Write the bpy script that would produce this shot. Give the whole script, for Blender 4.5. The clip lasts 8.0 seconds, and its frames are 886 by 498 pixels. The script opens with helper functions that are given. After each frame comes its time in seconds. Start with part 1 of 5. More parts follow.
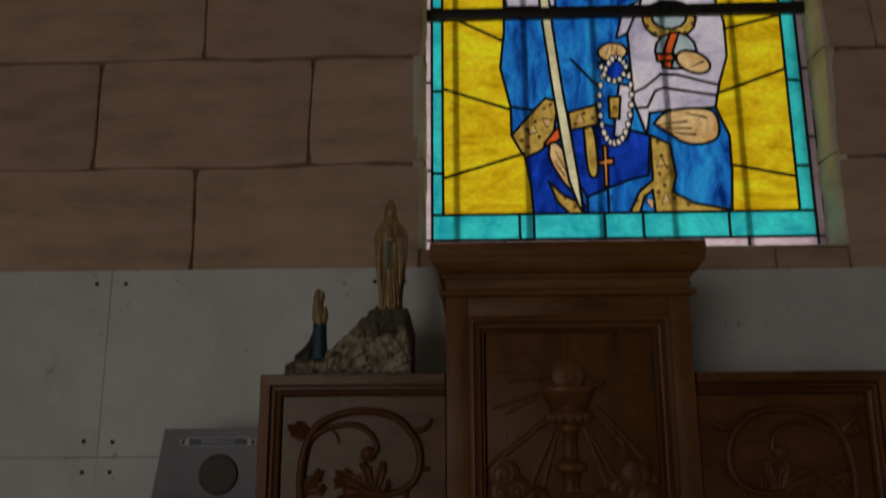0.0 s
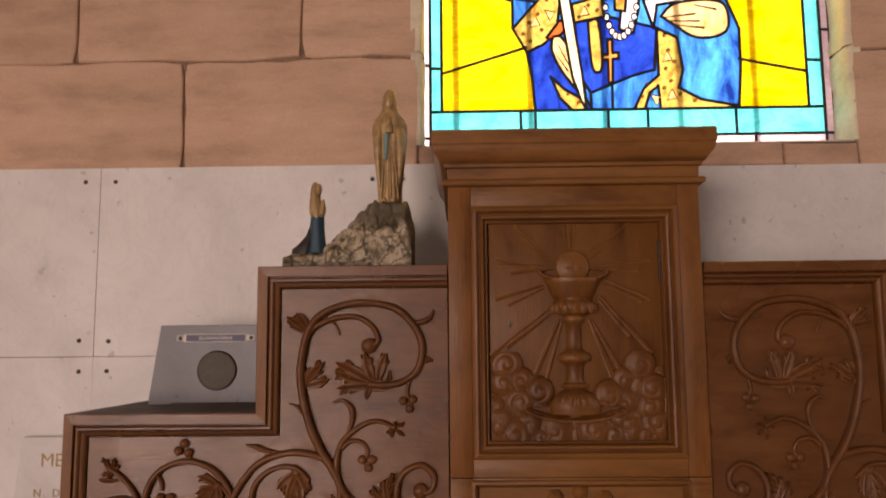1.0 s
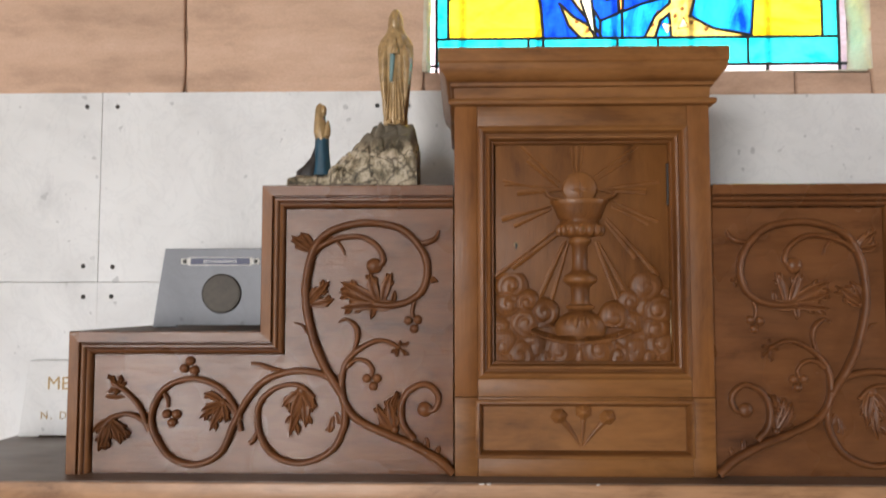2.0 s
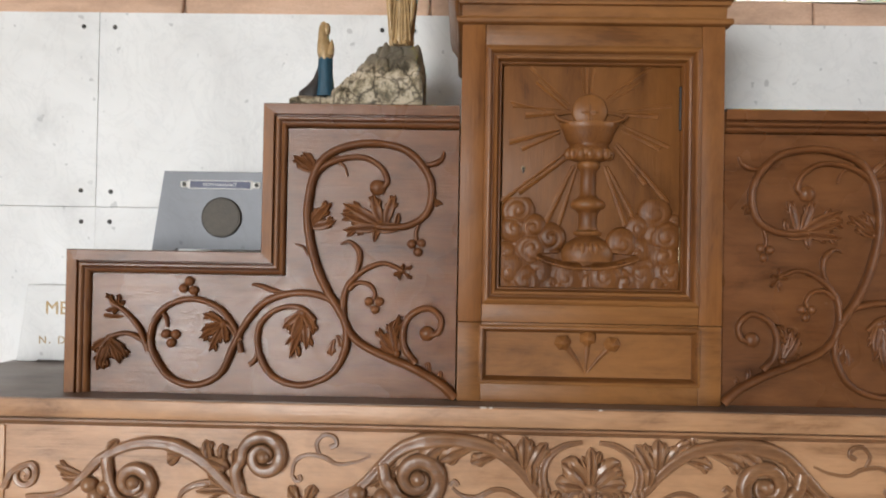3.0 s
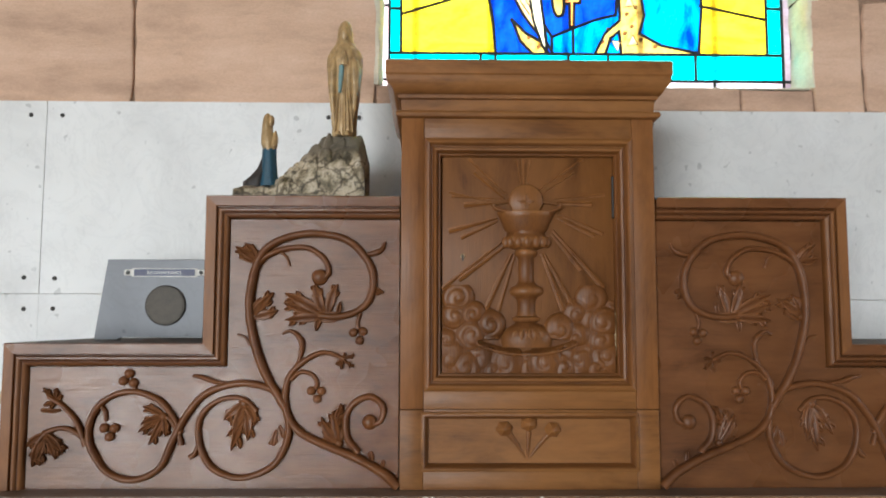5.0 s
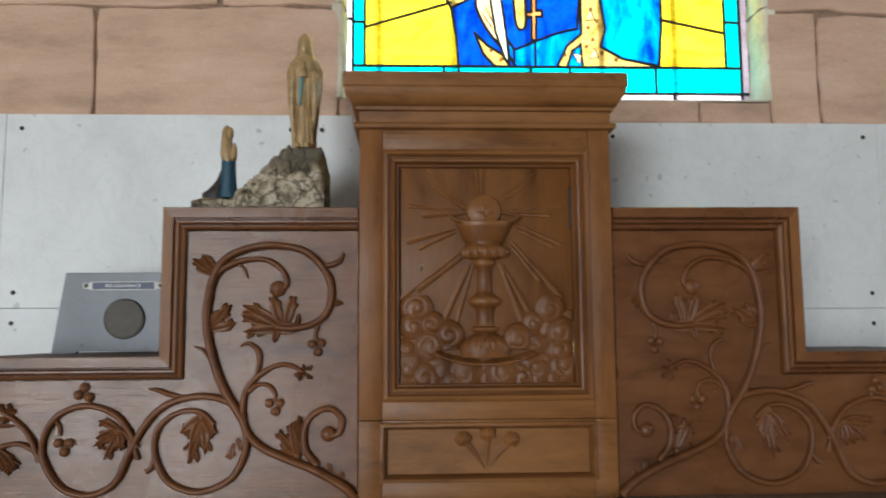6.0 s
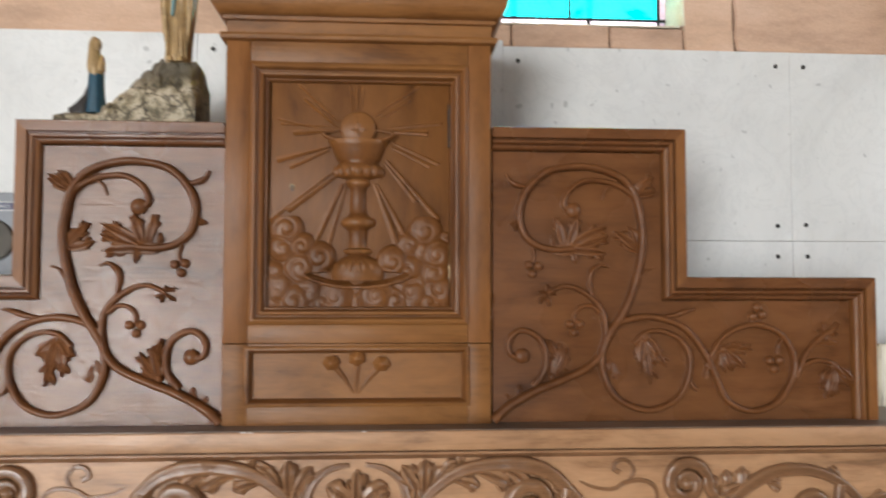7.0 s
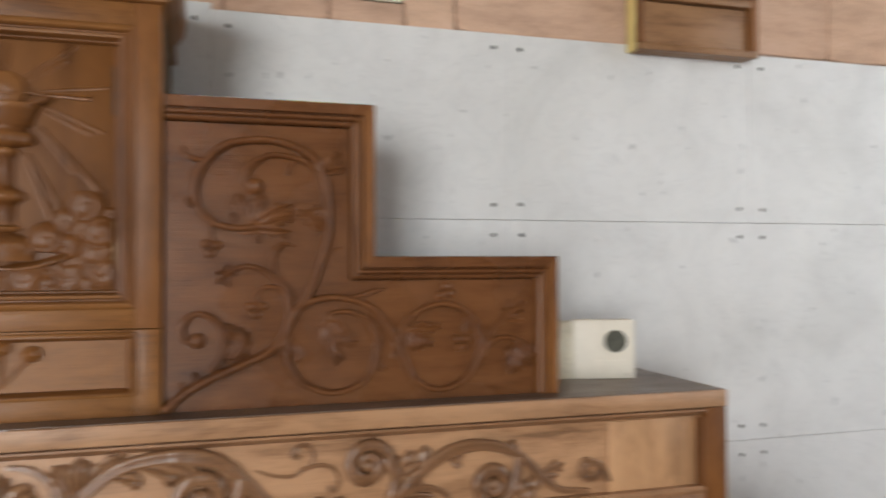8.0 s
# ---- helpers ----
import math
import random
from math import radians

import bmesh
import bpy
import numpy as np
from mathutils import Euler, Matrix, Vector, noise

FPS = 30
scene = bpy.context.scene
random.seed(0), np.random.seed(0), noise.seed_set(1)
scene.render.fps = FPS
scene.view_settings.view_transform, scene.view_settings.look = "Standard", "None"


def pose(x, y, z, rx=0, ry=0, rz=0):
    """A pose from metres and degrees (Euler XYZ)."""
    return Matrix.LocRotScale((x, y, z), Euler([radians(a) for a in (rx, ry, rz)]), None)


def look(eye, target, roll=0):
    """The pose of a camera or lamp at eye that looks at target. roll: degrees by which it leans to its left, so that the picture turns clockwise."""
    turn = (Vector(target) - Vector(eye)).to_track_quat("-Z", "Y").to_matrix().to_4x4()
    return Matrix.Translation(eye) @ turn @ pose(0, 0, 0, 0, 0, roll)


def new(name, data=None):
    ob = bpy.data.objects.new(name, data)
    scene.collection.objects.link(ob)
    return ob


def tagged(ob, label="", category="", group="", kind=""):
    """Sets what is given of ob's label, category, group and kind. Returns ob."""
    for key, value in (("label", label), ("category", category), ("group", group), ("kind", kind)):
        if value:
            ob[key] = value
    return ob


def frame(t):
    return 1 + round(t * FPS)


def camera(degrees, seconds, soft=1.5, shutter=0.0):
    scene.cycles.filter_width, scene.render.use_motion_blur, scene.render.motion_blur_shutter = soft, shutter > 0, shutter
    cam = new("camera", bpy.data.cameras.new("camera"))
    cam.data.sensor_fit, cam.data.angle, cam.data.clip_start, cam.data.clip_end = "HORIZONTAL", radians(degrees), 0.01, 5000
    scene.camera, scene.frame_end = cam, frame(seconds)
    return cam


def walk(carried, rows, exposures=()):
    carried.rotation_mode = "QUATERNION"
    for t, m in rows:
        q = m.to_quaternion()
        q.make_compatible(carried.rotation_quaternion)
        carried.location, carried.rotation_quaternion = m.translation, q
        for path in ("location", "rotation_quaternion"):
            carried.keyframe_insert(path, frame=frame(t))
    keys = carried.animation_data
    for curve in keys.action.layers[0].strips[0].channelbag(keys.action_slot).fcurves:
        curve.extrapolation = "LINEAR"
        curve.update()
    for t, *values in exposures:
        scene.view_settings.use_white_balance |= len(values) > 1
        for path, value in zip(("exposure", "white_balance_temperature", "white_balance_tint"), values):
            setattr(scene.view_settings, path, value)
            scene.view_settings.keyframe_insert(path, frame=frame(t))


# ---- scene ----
cam = camera(58.0, 8.0, 1.8, 0.6)
PATH = [
    (0, (-0.183, -1.49, 1.67), (-0.248, 0.461, 2.102), -0.3),
    (0.5, (-0.192, -1.465, 1.64), (-0.253, 0.511, 1.945), -0.8),
    (1, (-0.204, -1.435, 1.615), (-0.25, 0.55, 1.861), -0.5),
    (1.5, (-0.207, -1.429, 1.588), (-0.25, 0.561, 1.781), -0.3),
    (3, (-0.22, -1.387, 1.496), (-0.271, 0.613, 1.522), 1.0),
    (3.5, (-0.206, -1.383, 1.489), (-0.221, 0.617, 1.487), 0.9),
    (4, (-0.186, -1.387, 1.503), (-0.167, 0.613, 1.512), -0.1),
    (4.5, (-0.184, -1.407, 1.533), (-0.157, 0.591, 1.636), -0.2),
    (4.7, (-0.181, -1.412, 1.544), (-0.155, 0.583, 1.682), 0.0),
    (5.8, (-0.163, -1.413, 1.54), (-0.086, 0.573, 1.762), -0.2),
    (6, (-0.14, -1.417, 1.537), (-0.054, 0.569, 1.75), -0.4),
    (6.5, (-0.055, -1.398, 1.514), (0.064, 0.592, 1.679), -0.6),
    (7, (0.05, -1.37, 1.485), (0.186, 0.623, 1.58), 0.1),
    (7.5, (0.166, -1.351, 1.484), (0.441, 0.629, 1.533), 0.1),
    (8, (0.286, -1.349, 1.492), (0.867, 0.565, 1.526), -0.2),
]
walk(cam, [(t, look(eye, target, roll)) for t, eye, target, roll in PATH], exposures=[(0.0, -1.85, 6850, 12), (0.5, -0.5, 7900, 40), (1.0, 0.46, 8300, 36), (1.5, 0.98, 6650, 20), (3.0, 1.56, 6150, 9), (3.5, 1.23, 6180, 9), (4.0, 1.2, 6150, 9), (4.5, 1.52, 6050, 8), (6.0, 1.03, 5780, 4), (6.5, 1.24, 5980, 7), (7.0, 1.6, 6150, 8), (7.5, 1.53, 6150, 9), (8.0, 1.4, 6200, 9)])

# ---- light ----
world = bpy.data.worlds.new("sky")
scene.world = world
world.use_nodes = True
sky = world.node_tree.nodes.new("ShaderNodeTexSky")
sky.sky_type, sky.sun_disc = "NISHITA", False
sky.sun_elevation, sky.sun_rotation = radians(27), radians(6)
back = world.node_tree.nodes["Background"]
back.inputs["Strength"].default_value = 0.15
world.node_tree.links.new(sky.outputs[0], back.inputs["Color"])

sun = new("sun", bpy.data.lights.new("sun", "SUN"))
sun.data.energy, sun.data.angle, sun.data.color = 5.0, radians(6.0), (1.0, 0.95, 0.86)
sun.matrix_world = look((1.25, 10.5, 7.7), (0.2, 0.5, 2.6))


def daylight(name, eye, target, width, height, watts, colour):
    """Daylight lamp in one of the nave's openings, all of them unseen."""
    lamp = new(name, bpy.data.lights.new(name, "AREA"))
    lamp.data.shape, lamp.data.size, lamp.data.size_y = "RECTANGLE", width, height
    lamp.data.energy, lamp.data.color = watts, colour
    lamp.matrix_world = look(eye, target)
    return lamp


daylight("daylight_door", (-3.5, -8.42, 1.6), (-3.5, 0, 1.6), 3.0, 3.05, 232, (1.0, 0.965, 0.925))
daylight("daylight_left", (-7.95, -5.2, 2.4), (0, -5.2, 2.4), 2.6, 2.6, 26, (1.0, 0.985, 0.965))
# fill from an assumed opening, added to lift the marble on the right
daylight("added_daylight_right", (3.95, -1.5, 2.3), (0, -1.5, 2.3), 1.3, 2.2, 14, (1.0, 0.98, 0.95))


# ---- materials ----
def nodes_of(name):
    m = bpy.data.materials.new(name)
    m.use_nodes = True
    t = m.node_tree
    return m, t, t.nodes["Principled BSDF"], t.links


def add(t, kind, **values):
    n = t.nodes.new(kind)
    for k, v in values.items():
        n.inputs[k].default_value = v
    return n


def coords(t, scale):
    c = t.nodes.new("ShaderNodeTexCoord")
    m = add(t, "ShaderNodeMapping", Scale=scale)
    t.links.new(c.outputs["Object"], m.inputs["Vector"])
    return m.outputs["Vector"]


def ramp(t, source, stops):
    r = t.nodes.new("ShaderNodeValToRGB")
    r.color_ramp.elements[0].position, r.color_ramp.elements[0].color = stops[0][0], (*stops[0][1], 1)
    r.color_ramp.elements[1].position, r.color_ramp.elements[1].color = stops[-1][0], (*stops[-1][1], 1)
    for p, c in stops[1:-1]:
        e = r.color_ramp.elements.new(p)
        e.color = (*c, 1)
    t.links.new(source, r.inputs[0])
    return r.outputs[0]


def mixed(t, factor, a, b, blend="MIX"):
    n = t.nodes.new("ShaderNodeMix")
    n.data_type, n.blend_type = "RGBA", blend
    for value, socket in ((factor, n.inputs[0]), (a, n.inputs[6]), (b, n.inputs[7])):
        if hasattr(value, "is_output"):
            t.links.new(value, socket)
        else:
            socket.default_value = value if isinstance(value, (int, float)) else (*value, 1)
    return n.outputs[2]


def bumped(t, bsdf, source, strength, distance):
    b = add(t, "ShaderNodeBump", Strength=strength, Distance=distance)
    t.links.new(source, b.inputs["Height"])
    t.links.new(b.outputs[0], bsdf.inputs["Normal"])


def scaled(c, k):
    return tuple(min(1, v * k) for v in c)


def wood(name, colour, along, rough=0.42, gloss=0.35, tooled=0.0):
    """Varnished oak: long grain along one axis, pores, and broad stain marks."""
    m, t, bsdf, links = nodes_of(name)
    stretch = [26.0, 26.0, 26.0]
    stretch["xyz".index(along)] = 1.6
    fine = [420.0, 420.0, 420.0]
    fine["xyz".index(along)] = 9.0
    grain = add(t, "ShaderNodeTexNoise", Scale=1.0, Detail=5.0, Roughness=0.6, Distortion=0.6)
    links.new(coords(t, stretch), grain.inputs["Vector"])
    pores = add(t, "ShaderNodeTexNoise", Scale=1.0, Detail=3.0, Roughness=0.7)
    links.new(coords(t, fine), pores.inputs["Vector"])
    broad = add(t, "ShaderNodeTexNoise", Scale=4.5, Detail=3.0, Roughness=0.55)
    links.new(coords(t, (1, 1, 1)), broad.inputs["Vector"])
    marks = add(t, "ShaderNodeTexNoise", Scale=17.0, Detail=6.0, Roughness=0.72, Distortion=0.4)
    drawn = [1.0, 1.0, 1.0]
    drawn["xyz".index(along)] = 0.3
    links.new(coords(t, drawn), marks.inputs["Vector"])
    c = ramp(t, grain.outputs[0], [(0.3, scaled(colour, 0.72)), (0.5, colour), (0.72, scaled((colour[0], colour[1] * 1.06, colour[2] * 1.12), 1.25))])
    c = mixed(t, 0.62, c, ramp(t, pores.outputs[0], [(0.36, (0.45, 0.42, 0.4)), (0.52, (1, 1, 1))]), "MULTIPLY")
    c = mixed(t, 0.8, c, ramp(t, broad.outputs[0], [(0.3, (0.68, 0.65, 0.64)), (0.65, (1.12, 1.12, 1.12))]), "MULTIPLY")
    c = mixed(t, 0.6, c, ramp(t, marks.outputs[0], [(0.32, (0.5, 0.46, 0.44)), (0.44, (1, 1, 1)), (0.62, (1.04, 1.04, 1.04)), (0.72, (1.3, 1.28, 1.26))]), "MULTIPLY")
    # raised edges coloured lighter, for rubbed varnish and for highlights along the ridges
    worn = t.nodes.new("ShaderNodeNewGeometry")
    rub_highlight = mixed(t, 1.0, ramp(t, worn.outputs["Pointiness"], [(0.505, (0, 0, 0)), (0.58, (0.8, 0.8, 0.8))]), ramp(t, marks.outputs[0], [(0.35, (0.2, 0.2, 0.2)), (0.6, (1, 1, 1))]), "MULTIPLY")
    c = mixed(t, rub_highlight, c, scaled((colour[0], colour[1] * 1.12, colour[2] * 1.25), 1.75))
    links.new(c, bsdf.inputs["Base Color"])
    links.new(ramp(t, broad.outputs[0], [(0.3, (rough + 0.12,) * 3), (0.7, (rough - 0.06,) * 3)]), bsdf.inputs["Roughness"])
    bsdf.inputs["Specular IOR Level"].default_value = gloss
    height = pores.outputs[0]
    if tooled:
        # facets left by the gouge
        gouge = add(t, "ShaderNodeTexVoronoi", Scale=120.0, Randomness=1.0)
        gouge.feature = "SMOOTH_F1"
        links.new(coords(t, (1, 0.4, 1)), gouge.inputs["Vector"])
        height = mixed(t, tooled, height, gouge.outputs["Distance"])
    bumped(t, bsdf, height, 0.3, 0.002)
    return m


def stone(name, colour, rough=0.9, grain=38.0, relief=0.5):
    """Pale sandstone, tooled and stained; each block has its own tone."""
    m, t, bsdf, links = nodes_of(name)
    v = coords(t, (0.7, 1, 2.2))
    fine = add(t, "ShaderNodeTexNoise", Scale=grain * 5, Detail=6.0, Roughness=0.7)
    broad = add(t, "ShaderNodeTexNoise", Scale=6.0, Detail=6.0, Roughness=0.66, Distortion=0.15)
    tool = add(t, "ShaderNodeTexNoise", Scale=grain, Detail=4.0, Roughness=0.6)
    for n in (fine, broad, tool):
        links.new(v, n.inputs["Vector"])
    info = t.nodes.new("ShaderNodeObjectInfo")
    c = ramp(t, broad.outputs[0], [(0.28, scaled(colour, 0.72)), (0.5, colour), (0.75, scaled((colour[0], colour[1] * 1.05, colour[2] * 1.12), 1.16))])
    c = mixed(t, 0.35, c, ramp(t, fine.outputs[0], [(0.35, (0.72, 0.68, 0.66)), (0.6, (1.08, 1.08, 1.08))]), "MULTIPLY")
    c = mixed(t, 0.8, c, ramp(t, info.outputs["Random"], [(0.0, (0.86, 0.83, 0.82)), (1.0, (1.06, 1.05, 1.02))]), "MULTIPLY")
    links.new(c, bsdf.inputs["Base Color"])
    bsdf.inputs["Roughness"].default_value = rough
    bsdf.inputs["Specular IOR Level"].default_value = 0.25
    h = mixed(t, 0.35, tool.outputs[0], fine.outputs[0])
    bumped(t, bsdf, h, relief, 0.006)
    return m


def marble(name, colour, vein, rough=0.32):
    m, t, bsdf, links = nodes_of(name)
    v = coords(t, (1, 1, 1))
    cloud = add(t, "ShaderNodeTexNoise", Scale=3.2, Detail=6.0, Roughness=0.6, Distortion=1.2)
    veins = add(t, "ShaderNodeTexNoise", Scale=7.0, Detail=8.0, Roughness=0.68, Distortion=2.2)
    specks = add(t, "ShaderNodeTexNoise", Scale=34.0, Detail=2.0, Roughness=0.5)
    for n in (cloud, veins, specks):
        links.new(v, n.inputs["Vector"])
    c = ramp(t, cloud.outputs[0], [(0.3, scaled(colour, 0.88)), (0.5, colour), (0.7, scaled(colour, 1.05))])
    c = mixed(t, ramp(t, veins.outputs[0], [(0.47, (0, 0, 0)), (0.5, (0.13, 0.13, 0.13)), (0.53, (0, 0, 0))]), c, vein)
    c = mixed(t, ramp(t, specks.outputs[0], [(0.69, (0, 0, 0)), (0.72, (0.4, 0.4, 0.4))]), c, scaled(vein, 0.6))
    smear = add(t, "ShaderNodeTexNoise", Scale=9.0, Detail=5.0, Roughness=0.7, Distortion=0.5)
    links.new(coords(t, (1, 1, 0.45)), smear.inputs["Vector"])
    c = mixed(t, ramp(t, smear.outputs[0], [(0.62, (0, 0, 0)), (0.74, (0.28, 0.28, 0.28))]), c, vein)
    grime = add(t, "ShaderNodeTexNoise", Scale=1.7, Detail=4.0, Roughness=0.6)
    links.new(v, grime.inputs["Vector"])
    c = mixed(t, 0.8, c, ramp(t, grime.outputs[0], [(0.3, (0.92, 0.915, 0.90)), (0.6, (1.03, 1.03, 1.035))]), "MULTIPLY")
    links.new(c, bsdf.inputs["Base Color"])
    links.new(ramp(t, cloud.outputs[0], [(0.3, (rough + 0.14,) * 3), (0.7, (rough,) * 3)]), bsdf.inputs["Roughness"])
    bumped(t, bsdf, specks.outputs[0], 0.05, 0.002)
    return m


def painted(name, colour, rough=0.5, metal=0.0, scale=30.0, wear=0.75, relief=0.15):
    m, t, bsdf, links = nodes_of(name)
    n = add(t, "ShaderNodeTexNoise", Scale=scale, Detail=5.0, Roughness=0.65)
    links.new(coords(t, (1, 1, 1)), n.inputs["Vector"])
    links.new(ramp(t, n.outputs[0], [(0.3, scaled(colour, wear)), (0.6, colour), (0.8, scaled(colour, 1.12))]), bsdf.inputs["Base Color"])
    bsdf.inputs["Roughness"].default_value, bsdf.inputs["Metallic"].default_value = rough, metal
    bumped(t, bsdf, n.outputs[0], relief, 0.003)
    return m


def glass(name, colour, dark, scale=(9, 9, 9), light=1.25):
    """Antique stained glass: lets the daylight through softly, streaked and rippled, with a glossy skin."""
    m = bpy.data.materials.new(name)
    m.use_nodes = True
    t = m.node_tree
    t.nodes.remove(t.nodes["Principled BSDF"])
    streak = add(t, "ShaderNodeTexNoise", Scale=1.0, Detail=5.0, Roughness=0.62, Distortion=0.8)
    t.links.new(coords(t, scale), streak.inputs["Vector"])
    ripple = add(t, "ShaderNodeTexNoise", Scale=60.0, Detail=3.0, Roughness=0.6)
    t.links.new(coords(t, (1, 1, 2.2)), ripple.inputs["Vector"])
    c = ramp(t, streak.outputs[0], [(0.34, dark), (0.5, colour), (0.66, scaled(colour, light))])
    c = mixed(t, 0.5, c, ramp(t, ripple.outputs[0], [(0.35, (0.7, 0.7, 0.7)), (0.65, (1.1, 1.1, 1.1))]), "MULTIPLY")
    through_glass = t.nodes.new("ShaderNodeBsdfTranslucent")
    skin = add(t, "ShaderNodeBsdfGlossy", Roughness=0.12)
    bump = add(t, "ShaderNodeBump", Strength=0.4, Distance=0.003)
    t.links.new(ripple.outputs[0], bump.inputs["Height"])
    t.links.new(bump.outputs[0], skin.inputs["Normal"])
    t.links.new(c, through_glass.inputs["Color"])
    blend = add(t, "ShaderNodeMixShader", Fac=0.04)
    t.links.new(through_glass.outputs[0], blend.inputs[1])
    t.links.new(skin.outputs[0], blend.inputs[2])
    t.links.new(blend.outputs[0], t.nodes["Material Output"].inputs["Surface"])
    return m


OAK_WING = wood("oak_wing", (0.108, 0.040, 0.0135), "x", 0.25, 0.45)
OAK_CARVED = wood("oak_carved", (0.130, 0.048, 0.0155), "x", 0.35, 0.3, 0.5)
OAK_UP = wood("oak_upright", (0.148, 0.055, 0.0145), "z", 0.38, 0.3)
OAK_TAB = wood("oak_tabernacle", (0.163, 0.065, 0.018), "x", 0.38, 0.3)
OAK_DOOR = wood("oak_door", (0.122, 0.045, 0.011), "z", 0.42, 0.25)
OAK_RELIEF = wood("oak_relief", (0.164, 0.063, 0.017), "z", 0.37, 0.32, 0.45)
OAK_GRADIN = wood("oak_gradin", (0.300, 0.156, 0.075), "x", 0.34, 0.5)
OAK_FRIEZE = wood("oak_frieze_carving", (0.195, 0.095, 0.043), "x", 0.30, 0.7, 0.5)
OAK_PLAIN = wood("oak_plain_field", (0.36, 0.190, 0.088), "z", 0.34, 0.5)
# near-black dull copy of the oak, shade put into the tabernacle's sides
OAK_SHADED_SIDE = wood("oak_shaded_side", (0.055, 0.028, 0.013), "z", 0.75, 0.08)
OAK_SHELF = wood("oak_worn_shelf", (0.125, 0.084, 0.058), "x", 0.36, 0.6)
OAK_TOP = wood("oak_worn_top", (0.070, 0.050, 0.036), "x", 0.55, 0.3)
SANDSTONE = stone("sandstone", (0.60, 0.415, 0.305))
# light stone made paler and yellower, to hold the glow from the window
JAMB = stone("window_lit_jamb_stone", (0.74, 0.70, 0.56), 0.9, 30.0, 0.9)
MORTAR = painted("mortar", (0.30, 0.20, 0.14), 0.95, 0, 60, 0.5, 0.4)
MARBLE = marble("white_marble", (0.68, 0.685, 0.68), (0.34, 0.35, 0.36), 0.36)
MARBLE_GREY = marble("grey_marble", (0.165, 0.175, 0.20), (0.07, 0.075, 0.09), 0.38)
PLASTER = painted("sandstone_render", (0.27, 0.205, 0.15), 0.92, 0, 6, 0.85)
FLOORING = stone("floor_stone", (0.34, 0.29, 0.24), 0.6, 20, 0.2)
IRON = painted("dark_iron", (0.05, 0.048, 0.045), 0.55, 0.6, 60, 0.6)
LEAD = painted("lead", (0.035, 0.035, 0.037), 0.6, 0.5, 80, 0.7)
BRONZE = painted("old_bronze", (0.030, 0.023, 0.015), 0.45, 0.5, 90, 0.5, 0.3)
BRASS = painted("worn_brass", (0.36, 0.27, 0.15), 0.45, 0.6, 90, 0.7)
ENAMEL_BLUE = painted("blue_enamel", (0.006, 0.010, 0.07), 0.45, 0, 120, 0.85, 0.03)
ENAMEL_WHITE = painted("white_enamel", (0.75, 0.74, 0.70), 0.3, 0, 120, 0.85, 0.03)
CREAM = marble("cream_marble", (0.80, 0.75, 0.64), (0.6, 0.54, 0.44), 0.4)
GOLD_PAINT = painted("gold_lettering", (0.42, 0.29, 0.13), 0.5, 0.3, 140, 0.5)
GILT = painted("worn_gilding", (0.46, 0.31, 0.145), 0.3, 0.1, 60, 0.5, 0.4)
ROBE_BLUE = painted("blue_paint", (0.018, 0.075, 0.12), 0.5, 0, 50, 0.6, 0.3)
DARK_PAINT = painted("black_paint", (0.03, 0.026, 0.024), 0.5, 0, 60, 0.5)
SASH = painted("pale_blue_paint", (0.16, 0.27, 0.27), 0.5, 0, 60, 0.7)
YELLOW = glass("yellow_glass", (0.95, 0.70, 0.02), (0.66, 0.40, 0.004), (7, 7, 16), 1.35)
TEAL = glass("turquoise_glass", (0.03, 0.74, 0.84), (0.0, 0.50, 0.70))
PINK = glass("pale_pink_glass", (0.85, 0.66, 0.78), (0.62, 0.46, 0.6))
BLUE = glass("blue_glass", (0.010, 0.20, 0.80), (0.002, 0.03, 0.24), (22, 22, 7), 2.0)
DEEP = glass("deep_blue_glass", (0.006, 0.05, 0.5), (0.001, 0.012, 0.18), (18, 18, 8), 1.7)
PALE = glass("lavender_glass", (0.76, 0.74, 0.95), (0.48, 0.46, 0.7), (8, 8, 8))
AMBER = glass("amber_glass", (0.60, 0.42, 0.10), (0.34, 0.18, 0.03), (30, 30, 30))
TAN = glass("tan_glass", (0.86, 0.60, 0.30), (0.62, 0.34, 0.10), (14, 14, 14))
RED = glass("red_glass", (0.72, 0.12, 0.03), (0.5, 0.05, 0.01))
ORANGE = glass("orange_glass", (0.85, 0.32, 0.08), (0.6, 0.18, 0.03))
BEAD = glass("white_bead_glass", (0.95, 0.95, 0.92), (0.85, 0.85, 0.82))
IVORY = glass("ivory_glass", (0.80, 0.78, 0.52), (0.6, 0.58, 0.36))
BROWN = glass("brown_glass", (0.30, 0.12, 0.03), (0.2, 0.07, 0.02))
GREYISH = glass("grey_blue_glass", (0.42, 0.56, 0.64), (0.28, 0.4, 0.5))


# ---- builders ----
def thing(name, base, label, category, group="", kind=""):
    ob = new(name)
    ob.location = base
    ob.empty_display_size = 0.05
    return tagged(ob, label, category, group, kind)


def base_of(ob):
    p = Vector((0, 0, 0))
    while ob is not None:
        p += ob.location
        ob = ob.parent
    return p


def mesh_of(name, bm, materials, sharp=38):
    bmesh.ops.recalc_face_normals(bm, faces=bm.faces[:])
    me = bpy.data.meshes.new(name)
    bm.to_mesh(me)
    bm.free()
    for m in materials if isinstance(materials, (list, tuple)) else [materials]:
        me.materials.append(m)
    me.polygons.foreach_set("use_smooth", [True] * len(me.polygons))
    me.set_sharp_from_angle(angle=radians(sharp))
    return me


